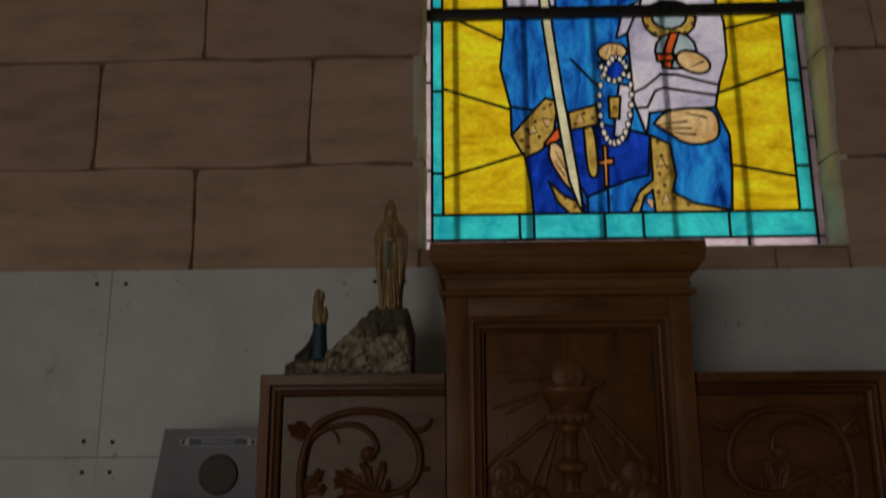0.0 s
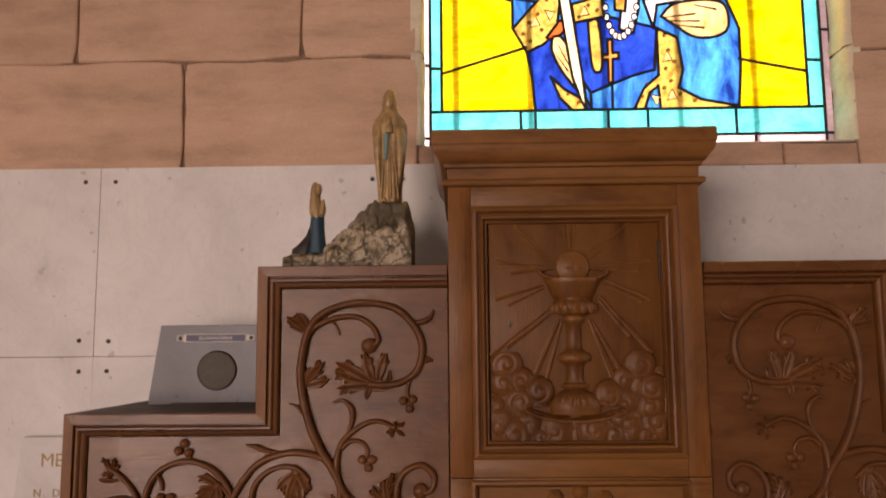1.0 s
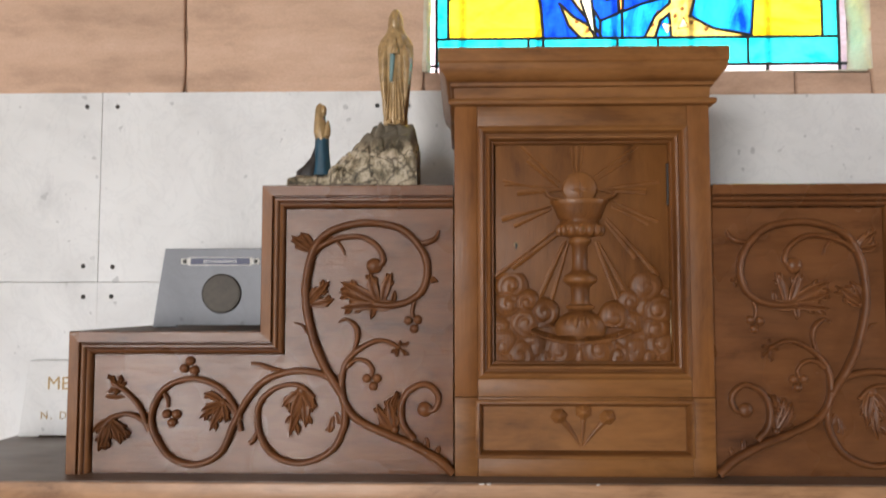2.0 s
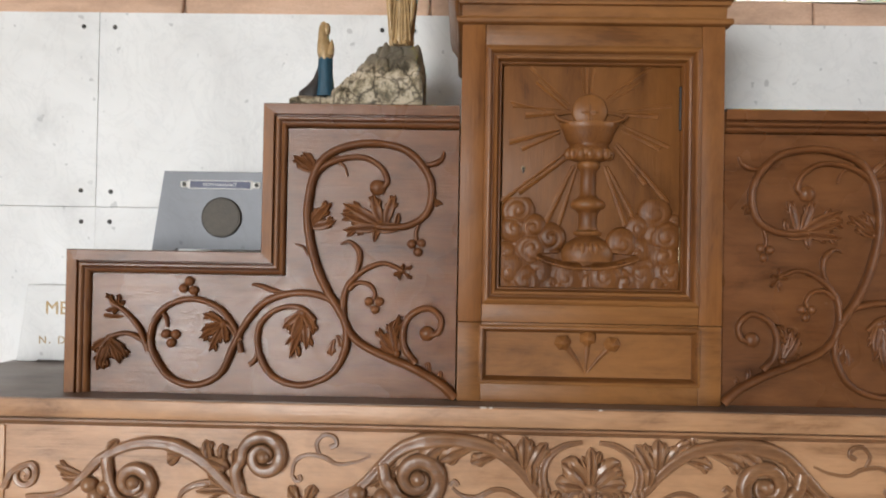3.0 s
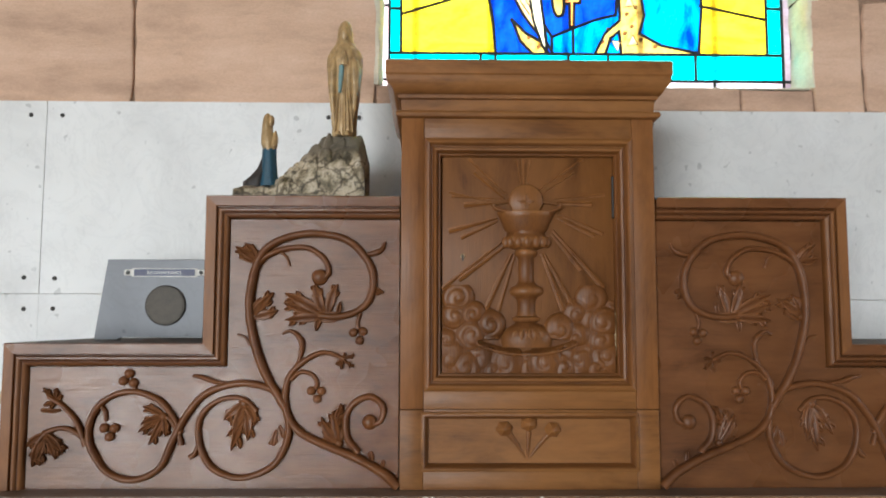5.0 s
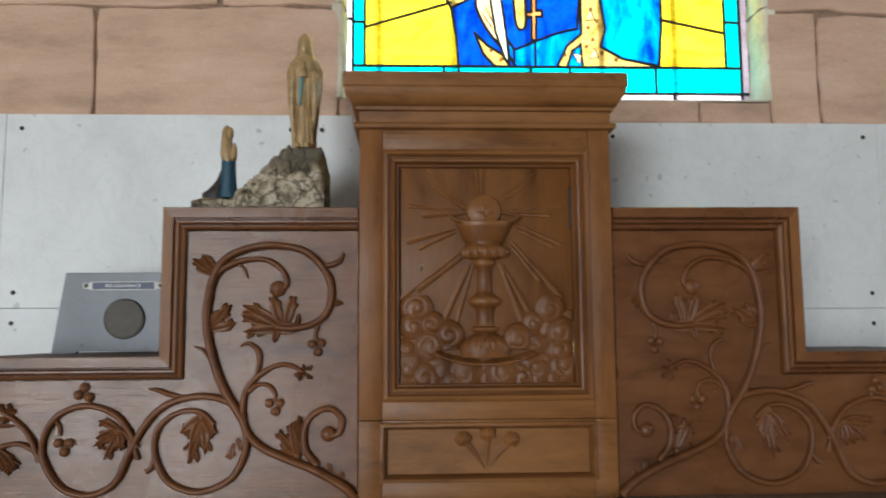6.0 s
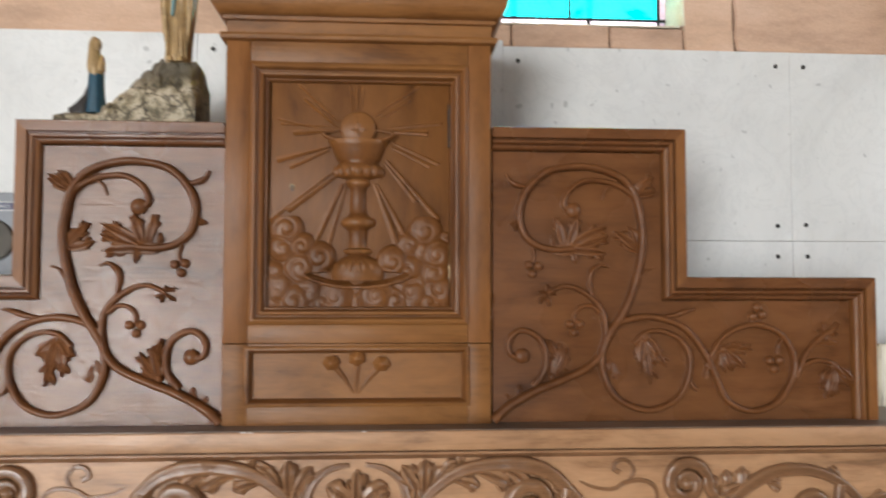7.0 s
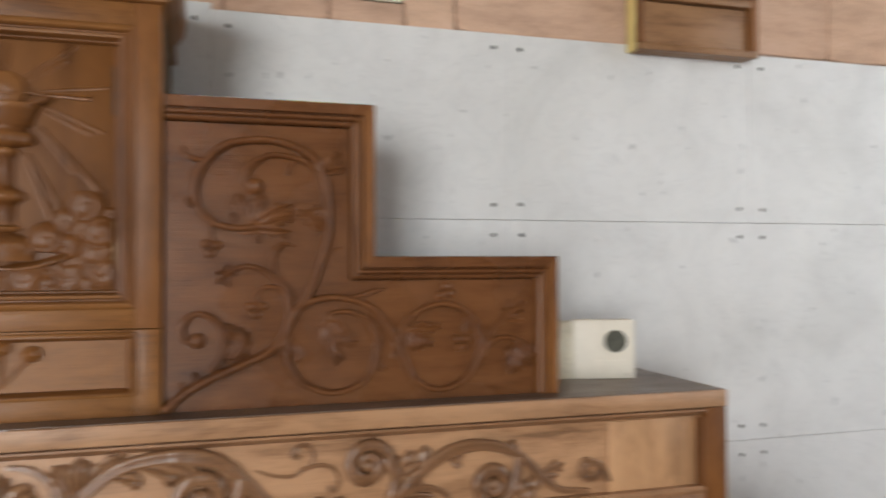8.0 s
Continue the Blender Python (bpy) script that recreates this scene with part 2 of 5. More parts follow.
def part(name, bm, materials, parent, label="", sharp=38):
    """Links a bmesh, drawn in world metres, as one mesh under a thing or a part."""
    bmesh.ops.translate(bm, vec=-base_of(parent), verts=bm.verts[:])
    ob = new(name, mesh_of(name, bm, materials, sharp))
    ob.parent = parent
    return tagged(ob, label)


def block(bm, x0, x1, y0, y1, z0, z1, bevel=0.0, segments=2):
    v = [bm.verts.new((x, y, z)) for x in (x0, x1) for y in (y0, y1) for z in (z0, z1)]
    fs = [bm.faces.new([v[i] for i in q]) for q in ((0, 1, 3, 2), (4, 6, 7, 5), (0, 4, 5, 1), (2, 3, 7, 6), (0, 2, 6, 4), (1, 5, 7, 3))]
    if bevel:
        edges = {e for f in fs for e in f.edges}
        bmesh.ops.bevel(bm, geom=list(edges), offset=bevel, segments=segments, affect="EDGES", profile=0.5)
    return bm


def boxed(*args, **kw):
    return block(bmesh.new(), *args, **kw)


def prism(bm, outline, y0, y1):
    """An outline of (x, z) carried from y0 back to y1."""
    a = [bm.verts.new((x, y0, z)) for x, z in outline]
    b = [bm.verts.new((x, y1, z)) for x, z in outline]
    bm.faces.new(a)
    bm.faces.new(b[::-1])
    for i in range(len(a)):
        j = (i + 1) % len(a)
        bm.faces.new((a[i], b[i], b[j], a[j]))
    return bm


def moulding(bm, path, profile, closed=False, side=1):
    """A mitred moulding along a path of (x, z): profile rows are (offset to the path's right, y)."""
    pts = [Vector(p) for p in path]
    n, rings = len(pts), []
    for i, p in enumerate(pts):
        ways = []
        if closed or i > 0:
            ways.append((p - pts[i - 1]).normalized())
        if closed or i < n - 1:
            ways.append((pts[(i + 1) % n] - p).normalized())
        norms = [Vector((w.y, -w.x)) * side for w in ways]
        m = sum(norms, Vector((0, 0)))
        m = m / max(1e-6, m.dot(norms[0]))
        rings.append([bm.verts.new((p.x + m.x * o, y, p.y + m.y * o)) for o, y in profile])
    for i in range(n if closed else n - 1):
        a, b = rings[i], rings[(i + 1) % n]
        for k in range(len(profile) - 1):
            bm.faces.new((a[k], a[k + 1], b[k + 1], b[k]))
    return bm


def smooth_path(points, steps=7):
    """Catmull-Rom through (x, z) points."""
    p = [Vector(q) for q in points]
    p = [2 * p[0] - p[1]] + p + [2 * p[-1] - p[-2]]
    out = []
    for i in range(1, len(p) - 2):
        for s in range(steps):
            t = s / steps
            out.append(0.5 * (2 * p[i] + (p[i + 1] - p[i - 1]) * t + (2 * p[i - 1] - 5 * p[i] + 4 * p[i + 1] - p[i + 2]) * t * t
                              + (3 * p[i] - p[i - 1] - 3 * p[i + 1] + p[i + 2]) * t ** 3))
    return out + [p[-2]]


def spiral(cx, cz, r0, r1, start, turns, count=9):
    """Points of a scroll from radius r0 to r1; angles in degrees, turns may be negative."""
    n = max(3, int(abs(turns) * count))
    return [(cx + (r0 + (r1 - r0) * i / n) * math.cos(radians(start + 360 * turns * i / n)),
             cz + (r0 + (r1 - r0) * i / n) * math.sin(radians(start + 360 * turns * i / n))) for i in range(n + 1)]


def stem(bm, points, w0, w1, y, high=1.0, groove=0.0, steps=6, middle=None):
    """A carved, rounded and undercut stem on the plane y: half-widths w0 to w1 (by way of middle), height high times the half-width."""
    line = smooth_path(points, steps)
    n, rings = len(line), []
    for i, p in enumerate(line):
        s = i / (n - 1)
        w = w0 + (w1 - w0) * s if middle is None else (w0 + (middle - w0) * s * 2 if s < 0.5 else middle + (w1 - middle) * (s - 0.5) * 2)
        w *= 1 + 0.09 * noise.noise(Vector((p.x, p.y, w)) * 55)
        way = (line[min(i + 1, n - 1)] - line[max(i - 1, 0)]).normalized()
        side = Vector((way.y, -way.x))
        ring = []
        for k in range(11):
            a = math.pi * (k - 1) / 8
            dent = 1 - groove * math.exp(-((k - 5) / 1.1) ** 2)
            foot = k in (0, 10)
            q = p + side * (w * (math.copysign(0.62, 5 - k) if foot else math.cos(a)))
            rise = 0.0 if foot else w * high * (0.34 + 0.66 * math.sin(a) ** 0.85) * dent
            ring.append(bm.verts.new((q.x, y + (0.002 if foot else 0) - rise, q.y)))
        rings.append(ring)
    for a, b in zip(rings, rings[1:]):
        for k in range(10):
            bm.faces.new((a[k], a[k + 1], b[k + 1], b[k]))
    bm.faces.new(rings[0])
    bm.faces.new(rings[-1][::-1])
    return bm


def petal(bm, x, z, angle, length, width, y, high, curl=0.0, n=8, tip=0.25):
    """A carved leaf lobe with a crease down its middle, that bends by curl degrees."""
    rings = []
    px, pz, a = x, z, radians(angle)
    for i in range(n + 1):
        s = i / n
        w = width * (0.34 + 0.66 * math.sin(math.pi * min(1, s * 0.72 + 0.06)) ** 0.9) * (1 if s < 0.8 else max(tip, math.sqrt(max(0, 1 - ((s - 0.8) / 0.2) ** 2))))
        h = high * (0.5 + 0.5 * math.sin(math.pi * s * 0.9)) * (1 if s < 0.85 else 0.7)
        nx, nz = math.sin(a), -math.cos(a)
        ring = []
        for u, f in ((-0.64, 0), (-1, 0.48), (-0.84, 0.88), (-0.4, 1.0), (0, 0.74), (0.4, 1.0), (0.84, 0.88), (1, 0.48), (0.64, 0)):
            ring.append(bm.verts.new((px + nx * w * u, y + 0.002 - (h + 0.002) * f, pz + nz * w * u)))
        rings.append(ring)
        px, pz, a = px + math.cos(a) * length / n, pz + math.sin(a) * length / n, a + radians(curl) / n
    for p, q in zip(rings, rings[1:]):
        for k in range(8):
            bm.faces.new((p[k], p[k + 1], q[k + 1], q[k]))
    bm.faces.new(rings[-1])
    bm.faces.new(rings[0][::-1])
    return bm


def blade(bm, x, z, angle, length, width, y, high, curl=0.0, n=7, lift=0.0):
    """A pointed leaf lobe, hollowed along its rib and undercut, its tip raised by lift."""
    rings = []
    px, pz, a = x, z, radians(angle)
    for i in range(n + 1):
        t = i / n
        w = width * max(0.05, (0.42 + 0.58 * math.sin(math.pi * min(1, t / 0.9)) if t < 0.45 else math.cos(math.pi / 2 * (t - 0.45) / 0.55) ** 0.8))
        h = high * (0.72 + 0.28 * math.sin(math.pi * t)) + lift * t * t
        nx, nz = math.sin(a), -math.cos(a)
        rings.append([bm.verts.new((px + nx * w * u, y + 0.001 - h * f, pz + nz * w * u)) for u, f in
                      ((-0.5, 0), (-1, 0.55), (-0.94, 0.92), (-0.55, 1.0), (0, 0.76), (0.55, 1.0), (0.94, 0.92), (1, 0.55), (0.5, 0))])
        px, pz, a = px + math.cos(a) * length / n, pz + math.sin(a) * length / n, a + radians(curl) / n
    for p, q in zip(rings, rings[1:]):
        for k in range(8):
            bm.faces.new((p[k], p[k + 1], q[k + 1], q[k]))
    bm.faces.new(rings[-1])
    bm.faces.new(rings[0][::-1])
    return bm


def palmate(bm, x, z, angle, size, y, high, spread=118, fingers=5, slim=1.0, curl=0.0):
    """A carved vine leaf: pointed, toothed fingers about its axis with drilled gaps between, and a raised rib."""
    for f in range(fingers):
        u = 0.0 if fingers == 1 else -1 + 2 * f / (fingers - 1)
        turn = u * spread * 0.80 * (0.75 + 0.25 * slim) + 9 * math.sin(f * 2.4 + x * 90)
        reach = size * (1.06 - 0.34 * abs(u) ** 1.4) * (0.9 + 0.14 * math.sin(f * 1.9 + z * 70))
        wide = size * min(0.125, 0.36 / fingers + 0.035)
        high_f = high * (0.86 + 0.3 * ((f * 5) % 3) / 2)
        bend = curl * 2 - 34 * u
        blade(bm, x, z, angle + turn, reach, wide, y, high_f, bend, 8, high * 0.25)
        for at, k in ((0.36, 1), (0.5, -1), (0.66, 1)):
            m = radians(angle + turn + bend * at / 2)
            tx, tz = x + math.cos(m) * reach * at, z + math.sin(m) * reach * at
            blade(bm, tx, tz, angle + turn + bend * at + k * 42, reach * 0.32, wide * 0.66, y, high_f * 0.94, -k * 20, 5)
    dome(bm, x, y, z, size * 0.13, high * 1.1, size * 0.13)
    return bm


def dome(bm, x, y, z, rx, ry, rz, rows=6, cols=12):
    """Half a ball that swells towards -y from the plane y."""
    rings = []
    for i in range(-1, rows):
        a = math.pi / 2 * max(0, i) / rows
        r = 0.74 if i < 0 else math.cos(a)
        d = 0.002 if i < 0 else -ry * (0.3 + 0.7 * math.sin(a))
        rings.append([bm.verts.new((x + rx * r * math.cos(2 * math.pi * k / cols), y + d, z + rz * r * math.sin(2 * math.pi * k / cols))) for k in range(cols)])
    top = bm.verts.new((x, y - ry, z))
    for a, b in zip(rings, rings[1:]):
        for k in range(cols):
            bm.faces.new((a[k], a[(k + 1) % cols], b[(k + 1) % cols], b[k]))
    for k in range(cols):
        bm.faces.new((rings[-1][k], rings[-1][(k + 1) % cols], top))
    return bm


def disc(bm, x, z, r, y0, y1, count=32, rim=0.0):
    """A round plate from y1 (back) to y0 (front), with a rounded rim."""
    rows = [(r, y1), (r, y0 + rim), (r - rim, y0)] if rim else [(r, y1), (r, y0)]
    rings = [[bm.verts.new((x + q * math.cos(2 * math.pi * k / count), y, z + q * math.sin(2 * math.pi * k / count))) for k in range(count)] for q, y in rows]
    for a, b in zip(rings, rings[1:]):
        for k in range(count):
            bm.faces.new((a[k], a[(k + 1) % count], b[(k + 1) % count], b[k]))
    bm.faces.new(rings[-1])
    return bm


def turned(bm, x, y, rows, deep=0.6, cols=20):
    """Half-round turned work against the plane y: rows of (radius, z), flattened by deep."""
    rings = [[bm.verts.new((x + r * math.cos(math.pi * k / cols), y + 0.002 - (r * deep + 0.002) * math.sin(math.pi * k / cols), z)) for k in range(cols + 1)] for r, z in rows]
    for a, b in zip(rings, rings[1:]):
        for k in range(cols):
            bm.faces.new((a[k], a[k + 1], b[k + 1], b[k]))
    bm.faces.new(rings[0])
    bm.faces.new(rings[-1])
    return bm


def lettering(words, size, x, y, z, material, parent, name="lettering", spacing=1.0, squeeze=1.0):
    """Letters that stand upright, facing -y, in the built-in font, as one mesh."""
    cu = bpy.data.curves.new(name, "FONT")
    cu.body, cu.size, cu.extrude, cu.align_x, cu.space_character = words, size, 0.0004, "CENTER", spacing
    tmp = bpy.data.objects.new(name, cu)
    me = bpy.data.meshes.new_from_object(tmp)
    bpy.data.objects.remove(tmp)
    bm = bmesh.new()
    bm.from_mesh(me)
    bpy.data.meshes.remove(me)
    bm.transform(Matrix.Translation((x, y, z)) @ Matrix.Rotation(radians(90), 4, "X") @ Matrix.Diagonal((squeeze, 1, 1, 1)))
    return bm


# ---- structure ----
def mm(*pairs):
    return [(a / 1000, b / 1000) for a, b in pairs]


floor = tagged(new("floor", mesh_of("floor", boxed(-8.4, 4.4, -8.9, 0.8, -0.12, 0), FLOORING)), "worn grey-brown stone church floor", "floor", kind="structure")
ceiling = tagged(new("ceiling", mesh_of("ceiling", boxed(-8.4, 4.4, -8.9, 0.8, 5.5, 5.7), PLASTER)), "plain dusky church ceiling", "ceiling", kind="structure")

WIN_L, WIN_R, WIN_Z, WIN_TOP = -0.302, 0.738, 2.095, 3.55
wall_north = thing("wall_north", (0, 0.44, 0), "pink sandstone block wall with white marble panels below", "wall", kind="structure")
core = bmesh.new()
block(core, -8.4, WIN_L, 0.44, 0.8, 0, 5.5)
block(core, WIN_R, 4.4, 0.44, 0.8, 0, 5.5)
block(core, WIN_L, WIN_R, 0.44, 0.8, 0, WIN_Z - 0.004)
block(core, WIN_L, WIN_R, 0.44, 0.8, WIN_TOP, 5.5)
part("wall_core", core, MORTAR, wall_north)


def side_wall(name, x0, x1, y0, y1, sill, high):
    """A nave wall with one window opening."""
    bm = bmesh.new()
    block(bm, x0, x1, -8.9, y0, 0, 5.5)
    block(bm, x0, x1, y1, 0.44, 0, 5.5)
    block(bm, x0, x1, y0, y1, 0, sill)
    block(bm, x0, x1, y0, y1, sill + high, 5.5)
    tagged(new(name, mesh_of(name, bm, PLASTER)), "plain sandstone-coloured nave wall with a window opening", "wall", kind="structure")


side_wall("wall_west", -8.4, -8.0, -6.55, -3.85, 1.05, 2.7)
# the east opening is assumed, cut here for the fill lamp
side_wall("wall_east", 4.0, 4.4, -2.2, -0.8, 1.15, 2.3)
south = bmesh.new()
block(south, -8.0, -5.05, -8.9, -8.5, 0, 5.5)
block(south, -1.95, 4.0, -8.9, -8.5, 0, 5.5)
block(south, -5.05, -1.95, -8.9, -8.5, 3.2, 5.5)
tagged(new("wall_south", mesh_of("wall_south", south, PLASTER)), "plain sandstone-coloured end wall with an open doorway", "wall", kind="structure")


def edge_run(a, b, steps, wobble, rng):
    """Points from a to b that waver a little."""
    out = []
    for i in range(steps):
        t = i / steps
        out.append((a[0] + (b[0] - a[0]) * t + rng.uniform(-wobble, wobble), a[1] + (b[1] - a[1]) * t + rng.uniform(-wobble, wobble)))
    return out


def stone_block(x0, x1, z0, z1, front, rng, material=SANDSTONE, gap=0.0017, name="stone_block"):
    """One dressed block with a wavering arris, worn corners and here and there a chip."""
    x0, x1, z0, z1 = x0 + gap, x1 - gap, z0 + gap, z1 - gap
    nx, nz = (12 if x1 - x0 > 0.2 else 4), 7
    ring = edge_run((x0, z0), (x1, z0), nx, 0.0008, rng) + edge_run((x1, z0), (x1, z1), nz, 0.0008, rng) + edge_run((x1, z1), (x0, z1), nx, 0.0008, rng) + edge_run((x0, z1), (x0, z0), nz, 0.0008, rng)
    cx, cz = (x0 + x1) / 2, (z0 + z1) / 2
    bent = []
    for x, z in ring:
        # both sides of a joint follow the same wave
        wave = Vector((noise.noise(Vector((x * 2, z * 5, 1.7))), 0, noise.noise(Vector((x * 3.4, z * 2, 8.1))))) * 0.009
        chip = 0.006 * max(0.0, noise.noise(Vector((x * 21, z * 21, 3.3))) - 0.18) / 0.5
        corner = 0.005 * max(0.0, 1 - math.hypot(min(x - x0, x1 - x), min(z - z0, z1 - z)) / 0.025)
        pull = (chip + corner) * (1.0 if z1 - z0 > 0.1 and x1 - x0 > 0.13 else 0.12)
        bent.append((x + wave.x + math.copysign(min(pull, abs(cx - x)), cx - x), z + wave.z + math.copysign(min(pull, abs(cz - z)), cz - z)))
    ring = bent
    bm = bmesh.new()
    front += rng.uniform(-0.002, 0.002)
    rows = ((0.0, front + 0.06), (0.0, front + 0.005), (0.0018, front + 0.0014), (0.005, front))
    rings = []
    for inset, y in rows:
        rings.append([bm.verts.new((x + math.copysign(min(inset, abs(cx - x)), cx - x), y + rng.uniform(-0.0005, 0.0005), z + math.copysign(min(inset, abs(cz - z)), cz - z))) for x, z in ring])
    for a, b in zip(rings, rings[1:]):
        for k in range(len(a)):
            j = (k + 1) % len(a)
            bm.faces.new((a[k], a[j], b[j], b[k]))
    bm.faces.new(rings[-1])
    return part(name, bm, material, wall_north, sharp=60)


FACE = 0.430
rng = random.Random(4)
COURSES = [2.037, 2.316, 2.61, 2.90, 3.20, 3.49, 3.80, 4.10, 4.42, 4.75, 5.10, 5.49]
LEFT_ODD, LEFT_EVEN = [-3.9, -3.3, -2.7, -2.1, -1.5, -0.875, WIN_L], [-3.7, -3.1, -2.45, -1.75, -1.148, -0.585, WIN_L]
RIGHT_ODD, RIGHT_EVEN = [WIN_R, 0.86, 1.36, 1.93, 2.5, 3.1, 3.9], [WIN_R, 1.10, 1.68, 2.25, 2.8, 3.4, 3.95]
for i, (z0, z1) in enumerate(zip(COURSES, COURSES[1:])):
    runs = [LEFT_ODD, RIGHT_ODD] if i % 2 == 0 else [LEFT_EVEN, RIGHT_EVEN]
    if z0 >= WIN_TOP:
        runs = [runs[0][:-1] + [0.2] + runs[1][1:]]
    for run in runs:
        for x0, x1 in zip(run, run[1:]):
            stone_block(x0, x1, z0 + rng.uniform(-0.003, 0.003), z1 + rng.uniform(-0.003, 0.003), FACE, rng)
for x0, x1 in zip((WIN_L, -0.02, 0.33, 0.56), (-0.02, 0.33, 0.56, WIN_R)):
    stone_block(x0, x1, 2.037, WIN_Z, FACE, rng)
stone_block(WIN_L, 0.2, 3.52, COURSES[6], FACE, rng)
stone_block(0.2, WIN_R, 3.52, COURSES[6], FACE, rng)

# the window's reveal: rough pale stones that turn into the opening, window light in their colour
for z0, z1 in ((2.096, 2.33), (2.33, 2.615), (2.615, 2.90), (2.90, 3.2), (3.2, 3.55)):
    for sgn, x in ((1, WIN_R), (-1, WIN_L)):
        bm = bmesh.new()
        jr = random.Random(int(z0 * 1000) + sgn)
        ys, zs = [0.4315, 0.445, 0.475, 0.51, 0.60, 0.79], [z0 + 0.0015 + (z1 - z0 - 0.003) * k / 5 for k in range(6)]
        grid = [[bm.verts.new((x - sgn * (0.010 + jr.uniform(-0.004, 0.003) - (0.007 if y < 0.44 else 0)), y, z)) for z in zs] for y in ys]
        rear = [[bm.verts.new((x + sgn * 0.02, y, z)) for z in zs] for y in (ys[0], ys[-1])]
        for a, b in zip(grid, grid[1:]):
            for k in range(5):
                bm.faces.new((a[k], a[k + 1], b[k + 1], b[k]))
        for k in range(5):
            bm.faces.new((grid[0][k], grid[0][k + 1], rear[0][k + 1], rear[0][k]))
        part("jamb_stone", bm, JAMB, wall_north, "rough pale stone of the window reveal, tinted for window light", sharp=60)
bm = bmesh.new()
prism(bm, [(WIN_L + 0.01, WIN_Z - 0.003), (WIN_R - 0.01, WIN_Z - 0.003), (WIN_R - 0.01, WIN_Z + 0.001), (WIN_L + 0.01, WIN_Z + 0.001)], 0.434, 0.79)
for v in bm.verts:
    if v.co.y > 0.5:
        v.co.z += 0.05
part("window_ledge", bm, JAMB, wall_north)

# marble panels, each held by screws at its corners
PANEL_X = [-3.796, -3.112, -2.428, -1.744, -1.06, -0.376, 0.308, 0.981, 1.661, 2.352, 3.036, 3.72]
PANEL_Z = [0.43, 1.033, 1.596, 2.042]
screw = mesh_of("screw", disc(disc(bmesh.new(), 0, 0, 0.0052, -0.0022, 0.003, 14, 0.001), 0, 0, 0.0024, -0.0034, 0, 8, 0.0006), IRON)
for low, top in zip(PANEL_Z, PANEL_Z[1:]):
    for x0, x1 in zip(PANEL_X, PANEL_X[1:]):
        # the slabs left of the altar sit a little higher
        z0, z1 = (low + 0.006, top + 0.006) if x1 < 0.31 else (low - 0.004, top - (0.008 if top > 2 else 0.004))
        dy = rng.uniform(-0.0012, 0.0012)
        panel = part("marble_panel", boxed(x0 + 0.0004, x1 - 0.0004, 0.414 + dy, 0.4335, z0 + 0.0005, z1 - 0.0005, bevel=0.0005, segments=1), MARBLE, wall_north)
        for x in (x0 + 0.035, x1 - 0.035):
            for z in (z0 + 0.0370, z1 - 0.0350):
                s = new("screw", screw)
                s.parent = panel
                s.location = (x + rng.uniform(-0.002, 0.002), 0.414 + dy - 0.44, z + rng.uniform(-0.002, 0.002))
part("lower_marble", boxed(-8.0, 4.0, 0.414, 0.4335, 0, 0.429), MARBLE, wall_north)

# ---- stained glass window ----
from mathutils.geometry import delaunay_2d_cdt

window = thing("window_1", (0.218, 0.53, WIN_Z), "stained glass window, yellow ground, blue and lavender shapes, turquoise border", "window", kind="structure")


def oval(cx, cz, rx, rz, tilt=0, n=14):
    c, s = math.cos(radians(tilt)), math.sin(radians(tilt))
    return [(cx + rx * math.cos(a) * c - rz * math.sin(a) * s, cz + rx * math.cos(a) * s + rz * math.sin(a) * c) for a in (2 * math.pi * k / n for k in range(n))]


def curved(points):
    return [tuple(p) for p in smooth_path([*points, points[0]], 3)[:-1]]


def rect(x0, x1, z0, z1):
    return [(x0, z0), (x1, z0), (x1, z1), (x0, z1)]


